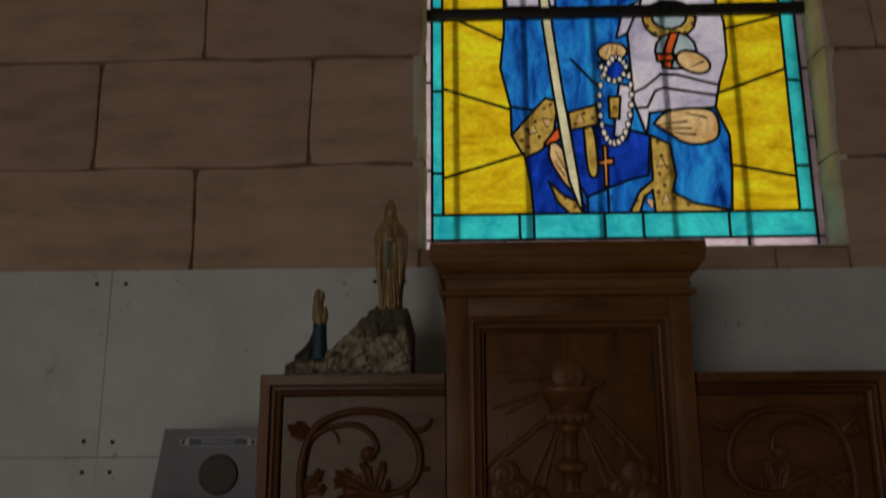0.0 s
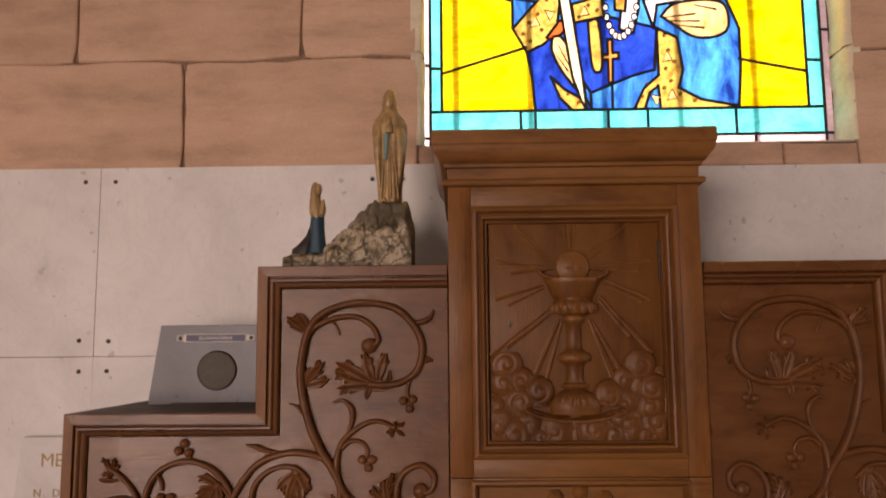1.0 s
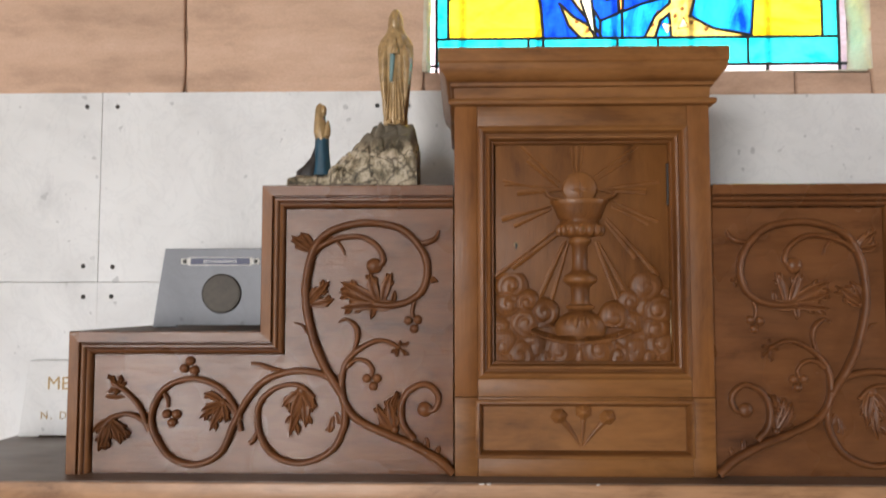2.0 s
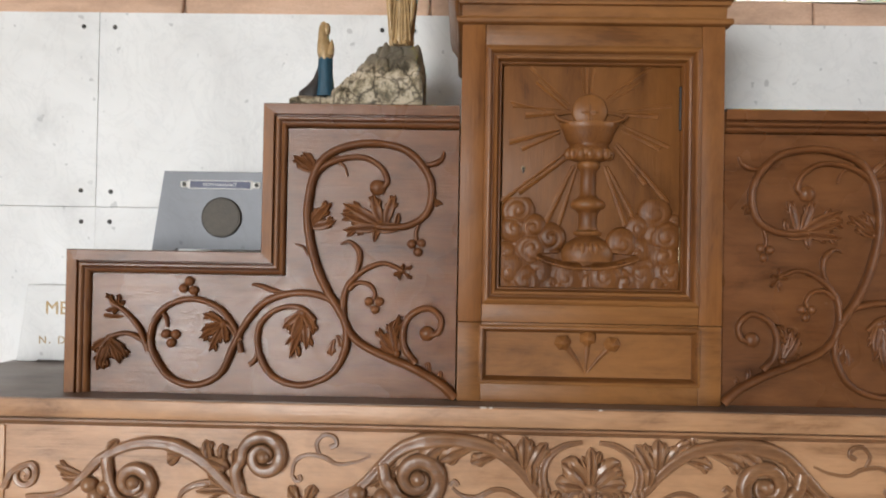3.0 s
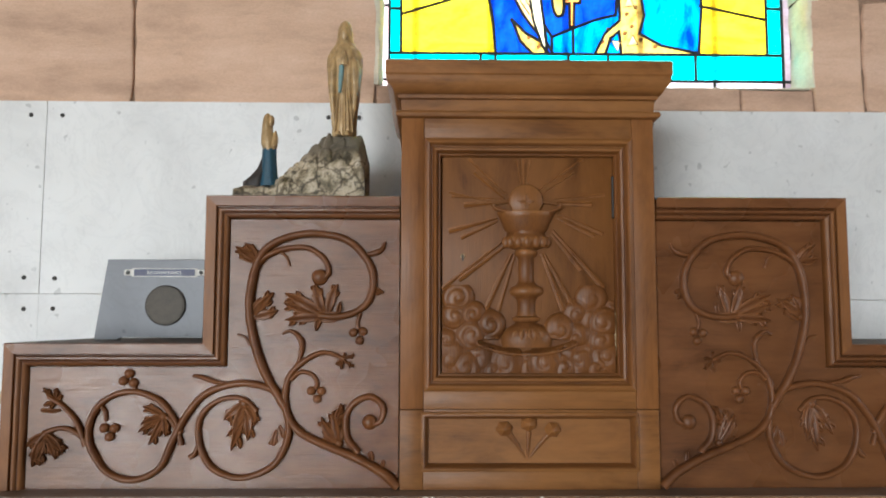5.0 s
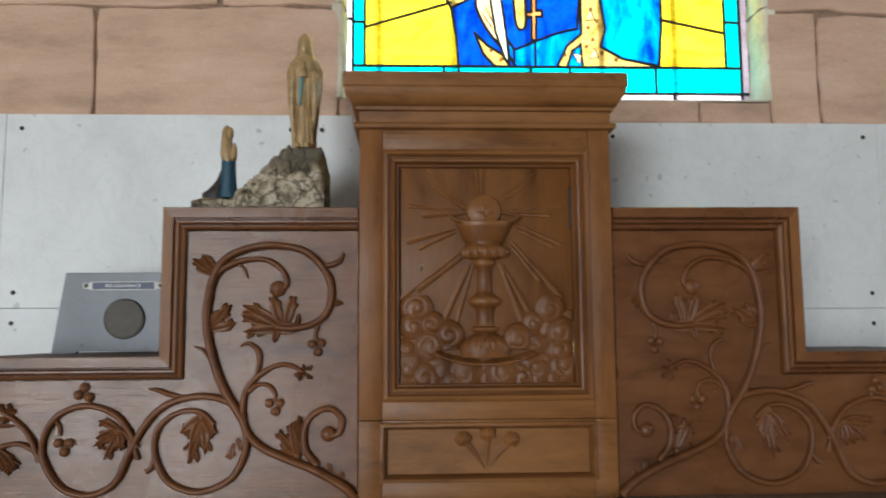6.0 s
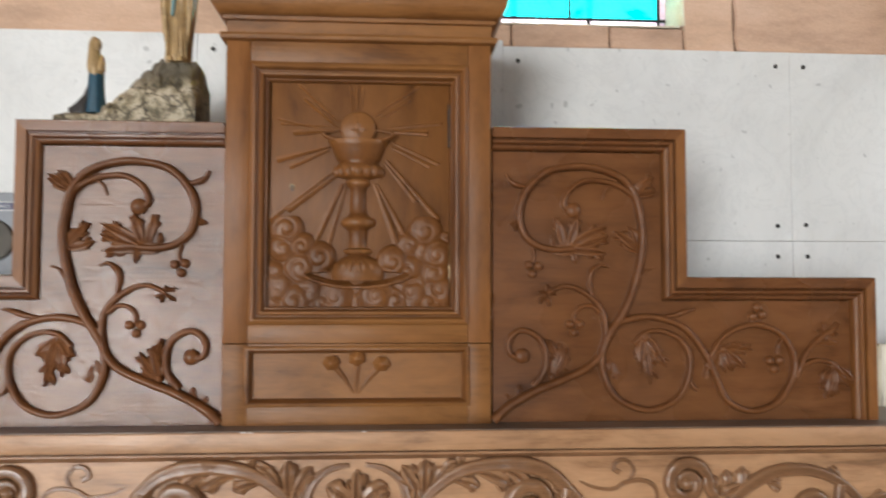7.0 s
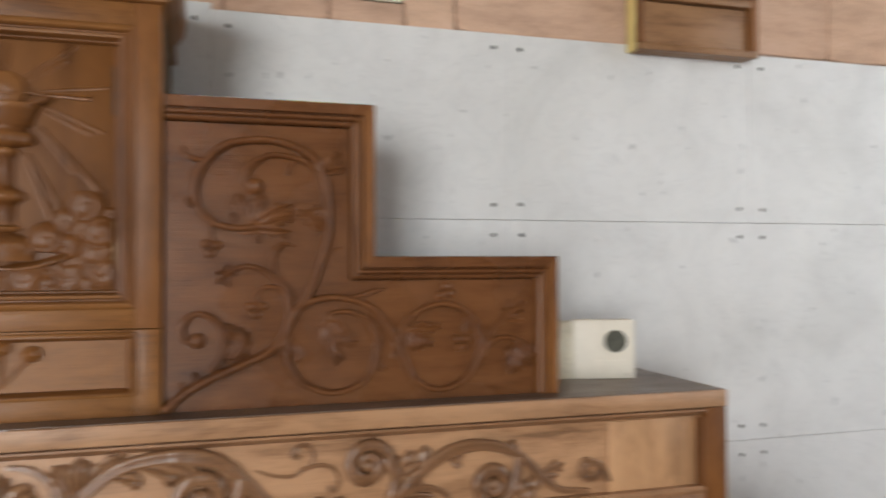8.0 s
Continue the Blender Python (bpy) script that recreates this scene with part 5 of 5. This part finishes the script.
# the lower panel with its three carved nails
bm = bmesh.new()
moulding(bm, [(-0.191, 1.3845), (0.189, 1.3845), (0.189, 1.2835), (-0.191, 1.2835)], [(0.0, 0.004), (0.0, -0.005), (0.002, -0.007), (0.006, -0.0075), (0.0085, -0.005), (0.010, -0.001), (0.0115, 0.001), (0.0125, 0.008), (0.013, 0.014)], closed=True)
part("panel_frame", bm, OAK_TAB, tab)
panel = part("lower_panel", boxed(-0.180, 0.180, 0.008, 0.035, 1.290, 1.374), OAK_TAB, tab)
for x, z, a in ((-46, 1356, 128), (-3, 1364, 90), (39, 1354, 52)):
    bm = bmesh.new()
    stem(bm, mm((-5 + x * 0.06, 1303), (x * 0.45 - 2, (1304 + z) / 2 - 2), (x * 0.84, z - 8)), 0.0016, 0.0052, 0.008, 1.15, 0, 4)
    part("nail_shank", bm, OAK_RELIEF, panel)
    bm = bmesh.new()
    rings = []
    for r, y in ((0.011, 0.009), (0.0150, 0.002), (0.0135, -0.001), (0.002, -0.0085)):
        rings.append([bm.verts.new((x / 1000 + r * math.cos(radians(a + 60 * k)), y, z / 1000 + r * 0.92 * math.sin(radians(a + 60 * k)))) for k in range(6)])
    for p, q in zip(rings, rings[1:]):
        for k in range(6):
            bm.faces.new((p[k], p[(k + 1) % 6], q[(k + 1) % 6], q[k]))
    bm.faces.new(rings[-1])
    part("nail_head", bm, OAK_RELIEF, panel, sharp=30)

# ---- things on the steps ----
def figure(bm, x, y, z, rows, folds, material, seed=0, cols=28, lean=0.0):
    """A draped upright form: rows of (height, half-width, half-depth, shift)."""
    rings = []
    for h, rx, ry, sh in rows:
        ring = []
        for k in range(cols):
            a = 2 * math.pi * k / cols
            f = 1 + folds * math.sin(a * 7 + seed + h * 9) * (1 - 0.6 * h / rows[-1][0]) + folds * 0.6 * math.sin(a * 12 + seed * 2)
            ring.append(bm.verts.new((x + sh + rx * f * math.cos(a), y + ry * f * math.sin(a) + lean * h, z + h)))
        rings.append(ring)
    made = []
    for a, b in zip(rings, rings[1:]):
        for k in range(cols):
            made.append(bm.faces.new((a[k], a[(k + 1) % cols], b[(k + 1) % cols], b[k])))
    made.append(bm.faces.new(rings[-1]))
    made.append(bm.faces.new(rings[0][::-1]))
    for f in made:
        f.material_index = material


def rocky(bm, material):
    """The grotto base: a low plinth that rises in a hollow slope to a mound of broken stones."""
    nx, ny = 130, 40
    x0, x1, y0, y1, z0 = -0.548, -0.300, 0.085, 0.205, 1.7655
    rows = []
    for i in range(nx + 1):
        u = i / nx
        x = x0 + (x1 - x0) * u
        rise = min(1, max(0, (u - 0.27) / 0.42))
        h = 0.040 + 0.103 * (rise ** 0.85)
        if u > 0.94:
            h -= 0.045 * ((u - 0.94) / 0.06) ** 1.5
        if u < 0.05:
            h -= 0.012 * (1 - u / 0.05)
        col = []
        for j in range(ny + 1):
            v = j / ny
            roof = 0.024 + (h - 0.024) * (min(1, v * 2.0) ** 0.55)
            y = y0 + (y1 - y0) * v
            p = Vector((x, y, roof * 0.8)) * 30
            near = noise.voronoi(p * 1.15 + Vector((noise.noise(p * 0.8), 0, noise.noise(p * 0.7 + Vector((9, 4, 2))))) * 0.5)[0]
            lump = (min(0.30, near[1] - near[0]) - 0.2) * 0.026 + noise.noise(p * 2.6) * 0.003
            col.append((x + noise.noise(p * 1.3) * 0.003, y, z0 + max(0.020, roof + lump * (1.0 if u > 0.27 else 0.4))))
        rows.append(col)
    grid = [[bm.verts.new(p) for p in col] for col in rows]
    lip = [bm.verts.new((col[0][0], col[0][1] - 0.002, z0 + 0.016)) for col in rows]
    toe = [bm.verts.new((col[0][0], col[0][1] - 0.004, z0 + 0.013)) for col in rows]
    foot = [[bm.verts.new((col[j][0], col[j][1] + (-0.004 if j == 0 else 0), z0)) for j in (0, ny)] for col in rows]
    made = []
    for a, b in zip(grid, grid[1:]):
        for j in range(ny):
            made.append(bm.faces.new((a[j], a[j + 1], b[j + 1], b[j])))
    for i in range(nx):
        made.append(bm.faces.new((grid[i][0], grid[i + 1][0], lip[i + 1], lip[i])))
        made.append(bm.faces.new((lip[i], lip[i + 1], toe[i + 1], toe[i])))
        made.append(bm.faces.new((toe[i], toe[i + 1], foot[i + 1][0], foot[i][0])))
        made.append(bm.faces.new((grid[i][ny], grid[i + 1][ny], foot[i + 1][1], foot[i][1])))
    for i in (0, nx):
        made.append(bm.faces.new([foot[i][0], toe[i], lip[i], *grid[i], foot[i][1]]))
    for f in made:
        f.material_index = material


def grotto_paint():
    m, t, bsdf, links = nodes_of("chipped_grotto_paint")
    v = coords(t, (1, 1, 1))
    warp = add(t, "ShaderNodeTexNoise", Scale=40.0, Detail=3.0, Roughness=0.6)
    links.new(v, warp.inputs["Vector"])
    bent = t.nodes.new("ShaderNodeVectorMath")
    bent.operation = "MULTIPLY_ADD"
    bent.inputs[1].default_value = (0.03, 0.03, 0.03)
    links.new(warp.outputs["Color"], bent.inputs[0])
    links.new(v, bent.inputs[2])
    cells = add(t, "ShaderNodeTexVoronoi", Scale=24.0)
    cells.feature = "DISTANCE_TO_EDGE"
    links.new(bent.outputs[0], cells.inputs["Vector"])
    n = add(t, "ShaderNodeTexNoise", Scale=22.0, Detail=7.0, Roughness=0.72)
    w = add(t, "ShaderNodeTexNoise", Scale=75.0, Detail=4.0, Roughness=0.7)
    for k in (n, w):
        links.new(v, k.inputs["Vector"])
    c = ramp(t, n.outputs[0], [(0.36, (0.07, 0.06, 0.04)), (0.45, (0.22, 0.185, 0.12)), (0.52, (0.50, 0.43, 0.31)), (0.66, (0.66, 0.59, 0.47))])
    c = mixed(t, 0.85, c, ramp(t, cells.outputs["Distance"], [(0.015, (0.14, 0.12, 0.10)), (0.06, (1, 1, 1))]), "MULTIPLY")
    c = mixed(t, ramp(t, w.outputs[0], [(0.56, (0, 0, 0)), (0.64, (0.75, 0.75, 0.75))]), c, (0.05, 0.046, 0.034))
    # brown paint over the upper stones and the chipped black strip round the foot
    place = t.nodes.new("ShaderNodeSeparateXYZ")
    links.new(v, place.inputs[0])
    wander = t.nodes.new("ShaderNodeMath")
    wander.operation = "MULTIPLY_ADD"
    wander.inputs[1].default_value = 0.05
    links.new(n.outputs[0], wander.inputs[0])
    links.new(place.outputs["Z"], wander.inputs[2])
    upper = t.nodes.new("ShaderNodeMapRange")
    upper.inputs["From Min"].default_value, upper.inputs["From Max"].default_value = 1.875, 1.90
    links.new(wander.outputs[0], upper.inputs["Value"])
    c = mixed(t, upper.outputs[0], c, mixed(t, n.outputs[0], (0.035, 0.032, 0.026), (0.26, 0.23, 0.17)))
    low = t.nodes.new("ShaderNodeMapRange")
    low.inputs["From Min"].default_value, low.inputs["From Max"].default_value = 1.806, 1.802
    links.new(wander.outputs[0], low.inputs["Value"])
    c = mixed(t, low.outputs[0], c, mixed(t, ramp(t, w.outputs[0], [(0.45, (0, 0, 0)), (0.52, (1, 1, 1))]), (0.03, 0.026, 0.02), (0.22, 0.19, 0.14)))
    links.new(c, bsdf.inputs["Base Color"])
    bsdf.inputs["Roughness"].default_value = 0.42
    bumped(t, bsdf, n.outputs[0], 0.6, 0.006)
    return m


bm = bmesh.new()
rocky(bm, 0)
FX, FY, FZ = -0.3475, 0.150, 1.9045
# the tall draped form: robe, veil, two falls of the cloak, joined point, sash and two feet
figure(bm, FX, FY, FZ, [(0.0, 0.0215, 0.018, 0.0), (0.006, 0.0235, 0.020, 0.0), (0.03, 0.0215, 0.018, 0.0), (0.07, 0.0215, 0.018, 0), (0.12, 0.026, 0.020, 0), (0.15, 0.029, 0.021, 0), (0.166, 0.029, 0.021, 0), (0.180, 0.022, 0.018, 0), (0.190, 0.010, 0.012, 0)], 0.075, 1, 1, 36)
figure(bm, FX, FY + 0.004, FZ + 0.02, [(0.0, 0.024, 0.012, 0.0), (0.04, 0.0275, 0.014, 0.0), (0.09, 0.0330, 0.017, 0.0), (0.125, 0.0355, 0.019, 0), (0.142, 0.0350, 0.020, 0), (0.155, 0.0295, 0.019, 0), (0.166, 0.0210, 0.018, 0), (0.176, 0.0160, 0.0165, 0),
                                       (0.190, 0.0150, 0.0165, 0), (0.202, 0.0140, 0.016, 0), (0.211, 0.0105, 0.0125, 0), (0.217, 0.006, 0.0075, 0), (0.2195, 0.0015, 0.002, 0)], 0.035, 1, 2, 36)
figure(bm, FX, FY - 0.0115, FZ + 0.209, [(-0.014, 0.004, 0.003, 0), (-0.009, 0.0075, 0.005, 0), (0.0, 0.0082, 0.006, 0), (0.009, 0.0072, 0.005, 0), (0.013, 0.003, 0.003, 0)], 0.0, 1, 0, 14)
figure(bm, FX + 0.001, FY - 0.023, FZ + 0.140, [(0, 0.0085, 0.007, 0), (0.010, 0.0070, 0.008, 0), (0.020, 0.0045, 0.007, 0), (0.031, 0.0018, 0.003, 0)], 0.03, 1, 2, 14)
figure(bm, FX - 0.004, FY - 0.021, FZ + 0.085, [(0, 0.0030, 0.0032, -0.003), (0.03, 0.0048, 0.0040, -0.001), (0.052, 0.0052, 0.0042, 0.0), (0.060, 0.003, 0.003, 0.0)], 0.0, 3, 2, 12)
for sgn in (-1, 1):
    figure(bm, FX + sgn * 0.021, FY - 0.010, FZ + 0.028, [(0, 0.003, 0.004, sgn * -0.003), (0.03, 0.0055, 0.007, 0), (0.075, 0.0085, 0.010, sgn * 0.002), (0.105, 0.011, 0.012, sgn * 0.001), (0.122, 0.010, 0.011, -sgn * 0.002), (0.134, 0.004, 0.006, -sgn * 0.006)], 0.07, 1, sgn, 18)
    figure(bm, FX + sgn * 0.009, FY - 0.020, FZ, [(0, 0.006, 0.006, 0), (0.005, 0.0055, 0.006, 0), (0.009, 0.003, 0.004, 0)], 0.0, 1, 0, 12)
for k in range(5):
    sx = (-0.012, -0.006, 0.003, 0.009, 0.015)[k]
    figure(bm, FX + sx, FY - 0.0165, FZ + 0.008, [(0, 0.0022, 0.003, sx * 0.3), (0.05, 0.0018, 0.0028, 0), (0.085, 0.0014, 0.003, -sx * 0.25), (0.10, 0.0005, 0.001, -sx * 0.4)], 0.0, 1, k, 10)
# the low kneeling form
KX, KY, KZ = -0.490, 0.128, 1.802
figure(bm, KX, KY, KZ, [(0.0, 0.021, 0.019, 0.002), (0.02, 0.0165, 0.017, 0.0015), (0.05, 0.0140, 0.015, 0.001), (0.072, 0.0135, 0.013, 0.001), (0.080, 0.010, 0.011, 0)], 0.06, 2, 3, 24)
figure(bm, KX, KY, KZ + 0.070, [(0, 0.0120, 0.013, 0.001), (0.014, 0.0160, 0.014, 0.0), (0.028, 0.0140, 0.013, -0.002), (0.040, 0.0108, 0.011, -0.004), (0.050, 0.0102, 0.0115, -0.004), (0.062, 0.0092, 0.010, -0.004), (0.071, 0.0055, 0.006, -0.004), (0.0745, 0.001, 0.002, -0.004)], 0.05, 1, 0, 24)
figure(bm, KX + 0.010, KY - 0.006, KZ + 0.078, [(0, 0.0075, 0.007, 0), (0.012, 0.0065, 0.007, 0.002), (0.022, 0.0040, 0.005, 0.003), (0.030, 0.0015, 0.002, 0.003)], 0.02, 1, 1, 12)
figure(bm, KX + 0.004, KY - 0.004, KZ + 0.118, [(0, 0.004, 0.005, 0), (0.007, 0.006, 0.008, 0), (0.015, 0.006, 0.008, 0), (0.021, 0.003, 0.004, 0)], 0.0, 1, 1, 12)
figure(bm, KX - 0.024, KY + 0.006, KZ - 0.004, [(0, 0.026, 0.020, 0), (0.014, 0.026, 0.020, 0.0), (0.024, 0.019, 0.017, 0.006), (0.040, 0.012, 0.014, 0.013), (0.066, 0.007, 0.010, 0.018), (0.080, 0.003, 0.004, 0.020)], 0.05, 4, 5, 20)
statue = tagged(new("grotto_statue", mesh_of("grotto_statue", bm, [grotto_paint(), GILT, ROBE_BLUE, SASH, DARK_PAINT], 60)), "worn gilded grotto statue group on a chipped rocky base", "statue")


def trapezoid_plaque(name, base, half, top_half, height, thick, material, label):
    """A marble plaque that stands on two low feet, narrower at its top and leaning back a little."""
    ob = thing(name, base, label, "plaque")
    x, y, z = base
    bm = bmesh.new()
    outline = [(x - half, z), (x - half * 0.66, z), (x - half * 0.64, z + 0.006), (x + half * 0.64, z + 0.006), (x + half * 0.66, z), (x + half, z), (x + top_half, z + height), (x - top_half, z + height)]
    prism(bm, outline, y, y + thick)
    bmesh.ops.bevel(bm, geom=bm.edges[:], offset=0.0012, segments=1, affect="EDGES")
    part("slab", bm, material, ob)
    return ob


grey = trapezoid_plaque("votive_plaque", (-0.716, 0.225, LOW_Z + 0.0005), 0.139, 0.116, 0.163, 0.018, MARBLE_GREY, "grey marble votive plaque with blue enamel label and bronze medal")
PX, PY, PZ = -0.716, 0.225, LOW_Z
sign = part("enamel_label", boxed(PX - 0.066, PX + 0.066, PY - 0.0022, PY + 0.001, PZ + 0.128, PZ + 0.1455, bevel=0.0006), ENAMEL_WHITE, grey, "white-edged blue enamel label")
part("blue_field", boxed(PX - 0.0615, PX + 0.0615, PY - 0.003, PY - 0.0015, PZ + 0.1298, PZ + 0.1437), ENAMEL_BLUE, sign)
for s in (-1, 1):
    part("label_end", boxed(PX + s * 0.073 - 0.009, PX + s * 0.073 + 0.009, PY - 0.0018, PY + 0.001, PZ + 0.1305, PZ + 0.143, bevel=0.003), ENAMEL_WHITE, sign)
    part("label_screw", disc(bmesh.new(), PX + s * 0.074, PZ + 0.1368, 0.0042, PY - 0.0042, PY, 14, 0.001), IRON, sign)
part("lettering", lettering("RECONNAISSANCE", 0.0086, PX, PY - 0.0032, PZ + 0.1338, ENAMEL_WHITE, sign, spacing=1.22, squeeze=0.80), ENAMEL_WHITE, sign, "white lettering")
medal = part("medal", disc(disc(bmesh.new(), PX + 0.004, PZ + 0.070, 0.041, PY - 0.005, PY, 40, 0.002), PX + 0.004, PZ + 0.070, 0.037, PY - 0.0056, PY, 40, 0.0008), BRONZE, grey, "round dark bronze medal")
bm = blade(bmesh.new(), PX + 0.004, PZ + 0.044, 90, 0.052, 0.012, PY - 0.0054, 0.0012, 0, 10)
part("medal_relief", bm, BRONZE, medal)

white = trapezoid_plaque("votive_plaque", (-1.085, 0.388, 1.2515), 0.135, 0.113, 0.172, 0.016, MARBLE, "white marble votive plaque with worn gold letters")
part("lettering", lettering("ME", 0.042, -1.131, 0.3872, 1.358, GOLD_PAINT, white), GOLD_PAINT, white, "worn gold letters")
part("lettering", lettering("N. D", 0.024, -1.140, 0.3872, 1.292, GOLD_PAINT, white, spacing=1.35), GOLD_PAINT, white, "worn gold letters")

box = thing("votive_block", (1.085, 0.135, 1.2515), "small white marble votive block with a round dark medal", "plaque")
box.rotation_euler = (0, 0, radians(-14))


def on_block(name, bm, material, label=""):
    ob = new(name, mesh_of(name, bm, material))
    ob.parent = box
    return tagged(ob, label)


on_block("slab", boxed(-0.066, 0.062, 0, 0.035, 0, 0.121, bevel=0.0015), CREAM)
rough = boxed(-0.104, -0.0665, 0.003, 0.034, 0, 0.117)
bmesh.ops.subdivide_edges(rough, edges=rough.edges[:], cuts=7, use_grid_fill=True)
for v in rough.verts:
    if v.co.z > 0.001:
        v.co += noise.noise_vector(v.co * 90) * 0.005 * Vector((1, 1, 0.6))
on_block("broken_end", rough, JAMB, "rough broken end of the block")
on_block("medal", disc(bmesh.new(), 0.022, 0.077, 0.023, -0.004, 0.002, 32, 0.002), painted("grey_bronze", (0.10, 0.10, 0.075), 0.5, 0.3, 90, 0.5, 0.3), "round grey-green bronze medal")
on_block("label_strip", boxed(-0.02, 0.045, -0.002, 0.001, 0.028, 0.038), CREAM)

# ---- wax drops on the shelf edge ----
for x, w in ((-0.182, 0.005), (-0.170, 0.0035), (0.012, 0.003)):
    bm = bmesh.new()
    bmesh.ops.create_uvsphere(bm, u_segments=12, v_segments=8, radius=1.0, matrix=Matrix.Translation((x, -0.0535, 1.2505)) @ Matrix.Diagonal((w * 1.15, 0.003, 0.0015, 1)))
    tagged(new("wax_drop", mesh_of("wax_drop", bm, ENAMEL_WHITE, 80)), "small white drop of dried candle wax on the shelf edge", "wax", "wax drops on the shelf")

# ---- wooden wall case beside the window ----
case = thing("wall_case", (1.47, 0.43, 2.008), "brown wooden framed case hung on the stone wall", "wall case")
CX0, CX1, CF = 1.298, 1.642, 0.350
OAK_CASE = wood("oak_case", (0.20, 0.098, 0.042), "x")
part("body", boxed(CX0 + 0.0145, CX1, CF + 0.022, 0.412, 2.010, 2.50, bevel=0.003), OAK_CASE, case)
part("side_board", boxed(CX0, CX0 + 0.014, CF + 0.022, 0.412, 2.010, 2.50, bevel=0.003), wood("pale_oak_side", (0.60, 0.43, 0.16), "z"), case, "pale yellow side of the case")
part("lower_panel", boxed(CX0 + 0.016, CX1 - 0.026, CF + 0.012, CF + 0.03, 2.027, 2.128, bevel=0.002), OAK_CASE, case)
part("frame_bottom", boxed(CX0 + 0.002, CX1, CF, CF + 0.0215, 2.008, 2.025, bevel=0.003), OAK_CASE, case)
part("frame_side", boxed(CX1 - 0.025, CX1, CF, CF + 0.0215, 2.0255, 2.5, bevel=0.003), OAK_UP, case)
part("frame_side", boxed(CX0 + 0.002, CX0 + 0.015, CF, CF + 0.0215, 2.0255, 2.5, bevel=0.003), OAK_UP, case)
part("shelf", boxed(CX0 + 0.0155, CX1 - 0.0255, CF - 0.004, CF + 0.0215, 2.132, 2.150, bevel=0.003), OAK_CASE, case)
part("upper_panel", boxed(CX0 + 0.0155, CX1 - 0.0255, CF + 0.010, CF + 0.03, 2.153, 2.49, bevel=0.002), OAK_UP, case)
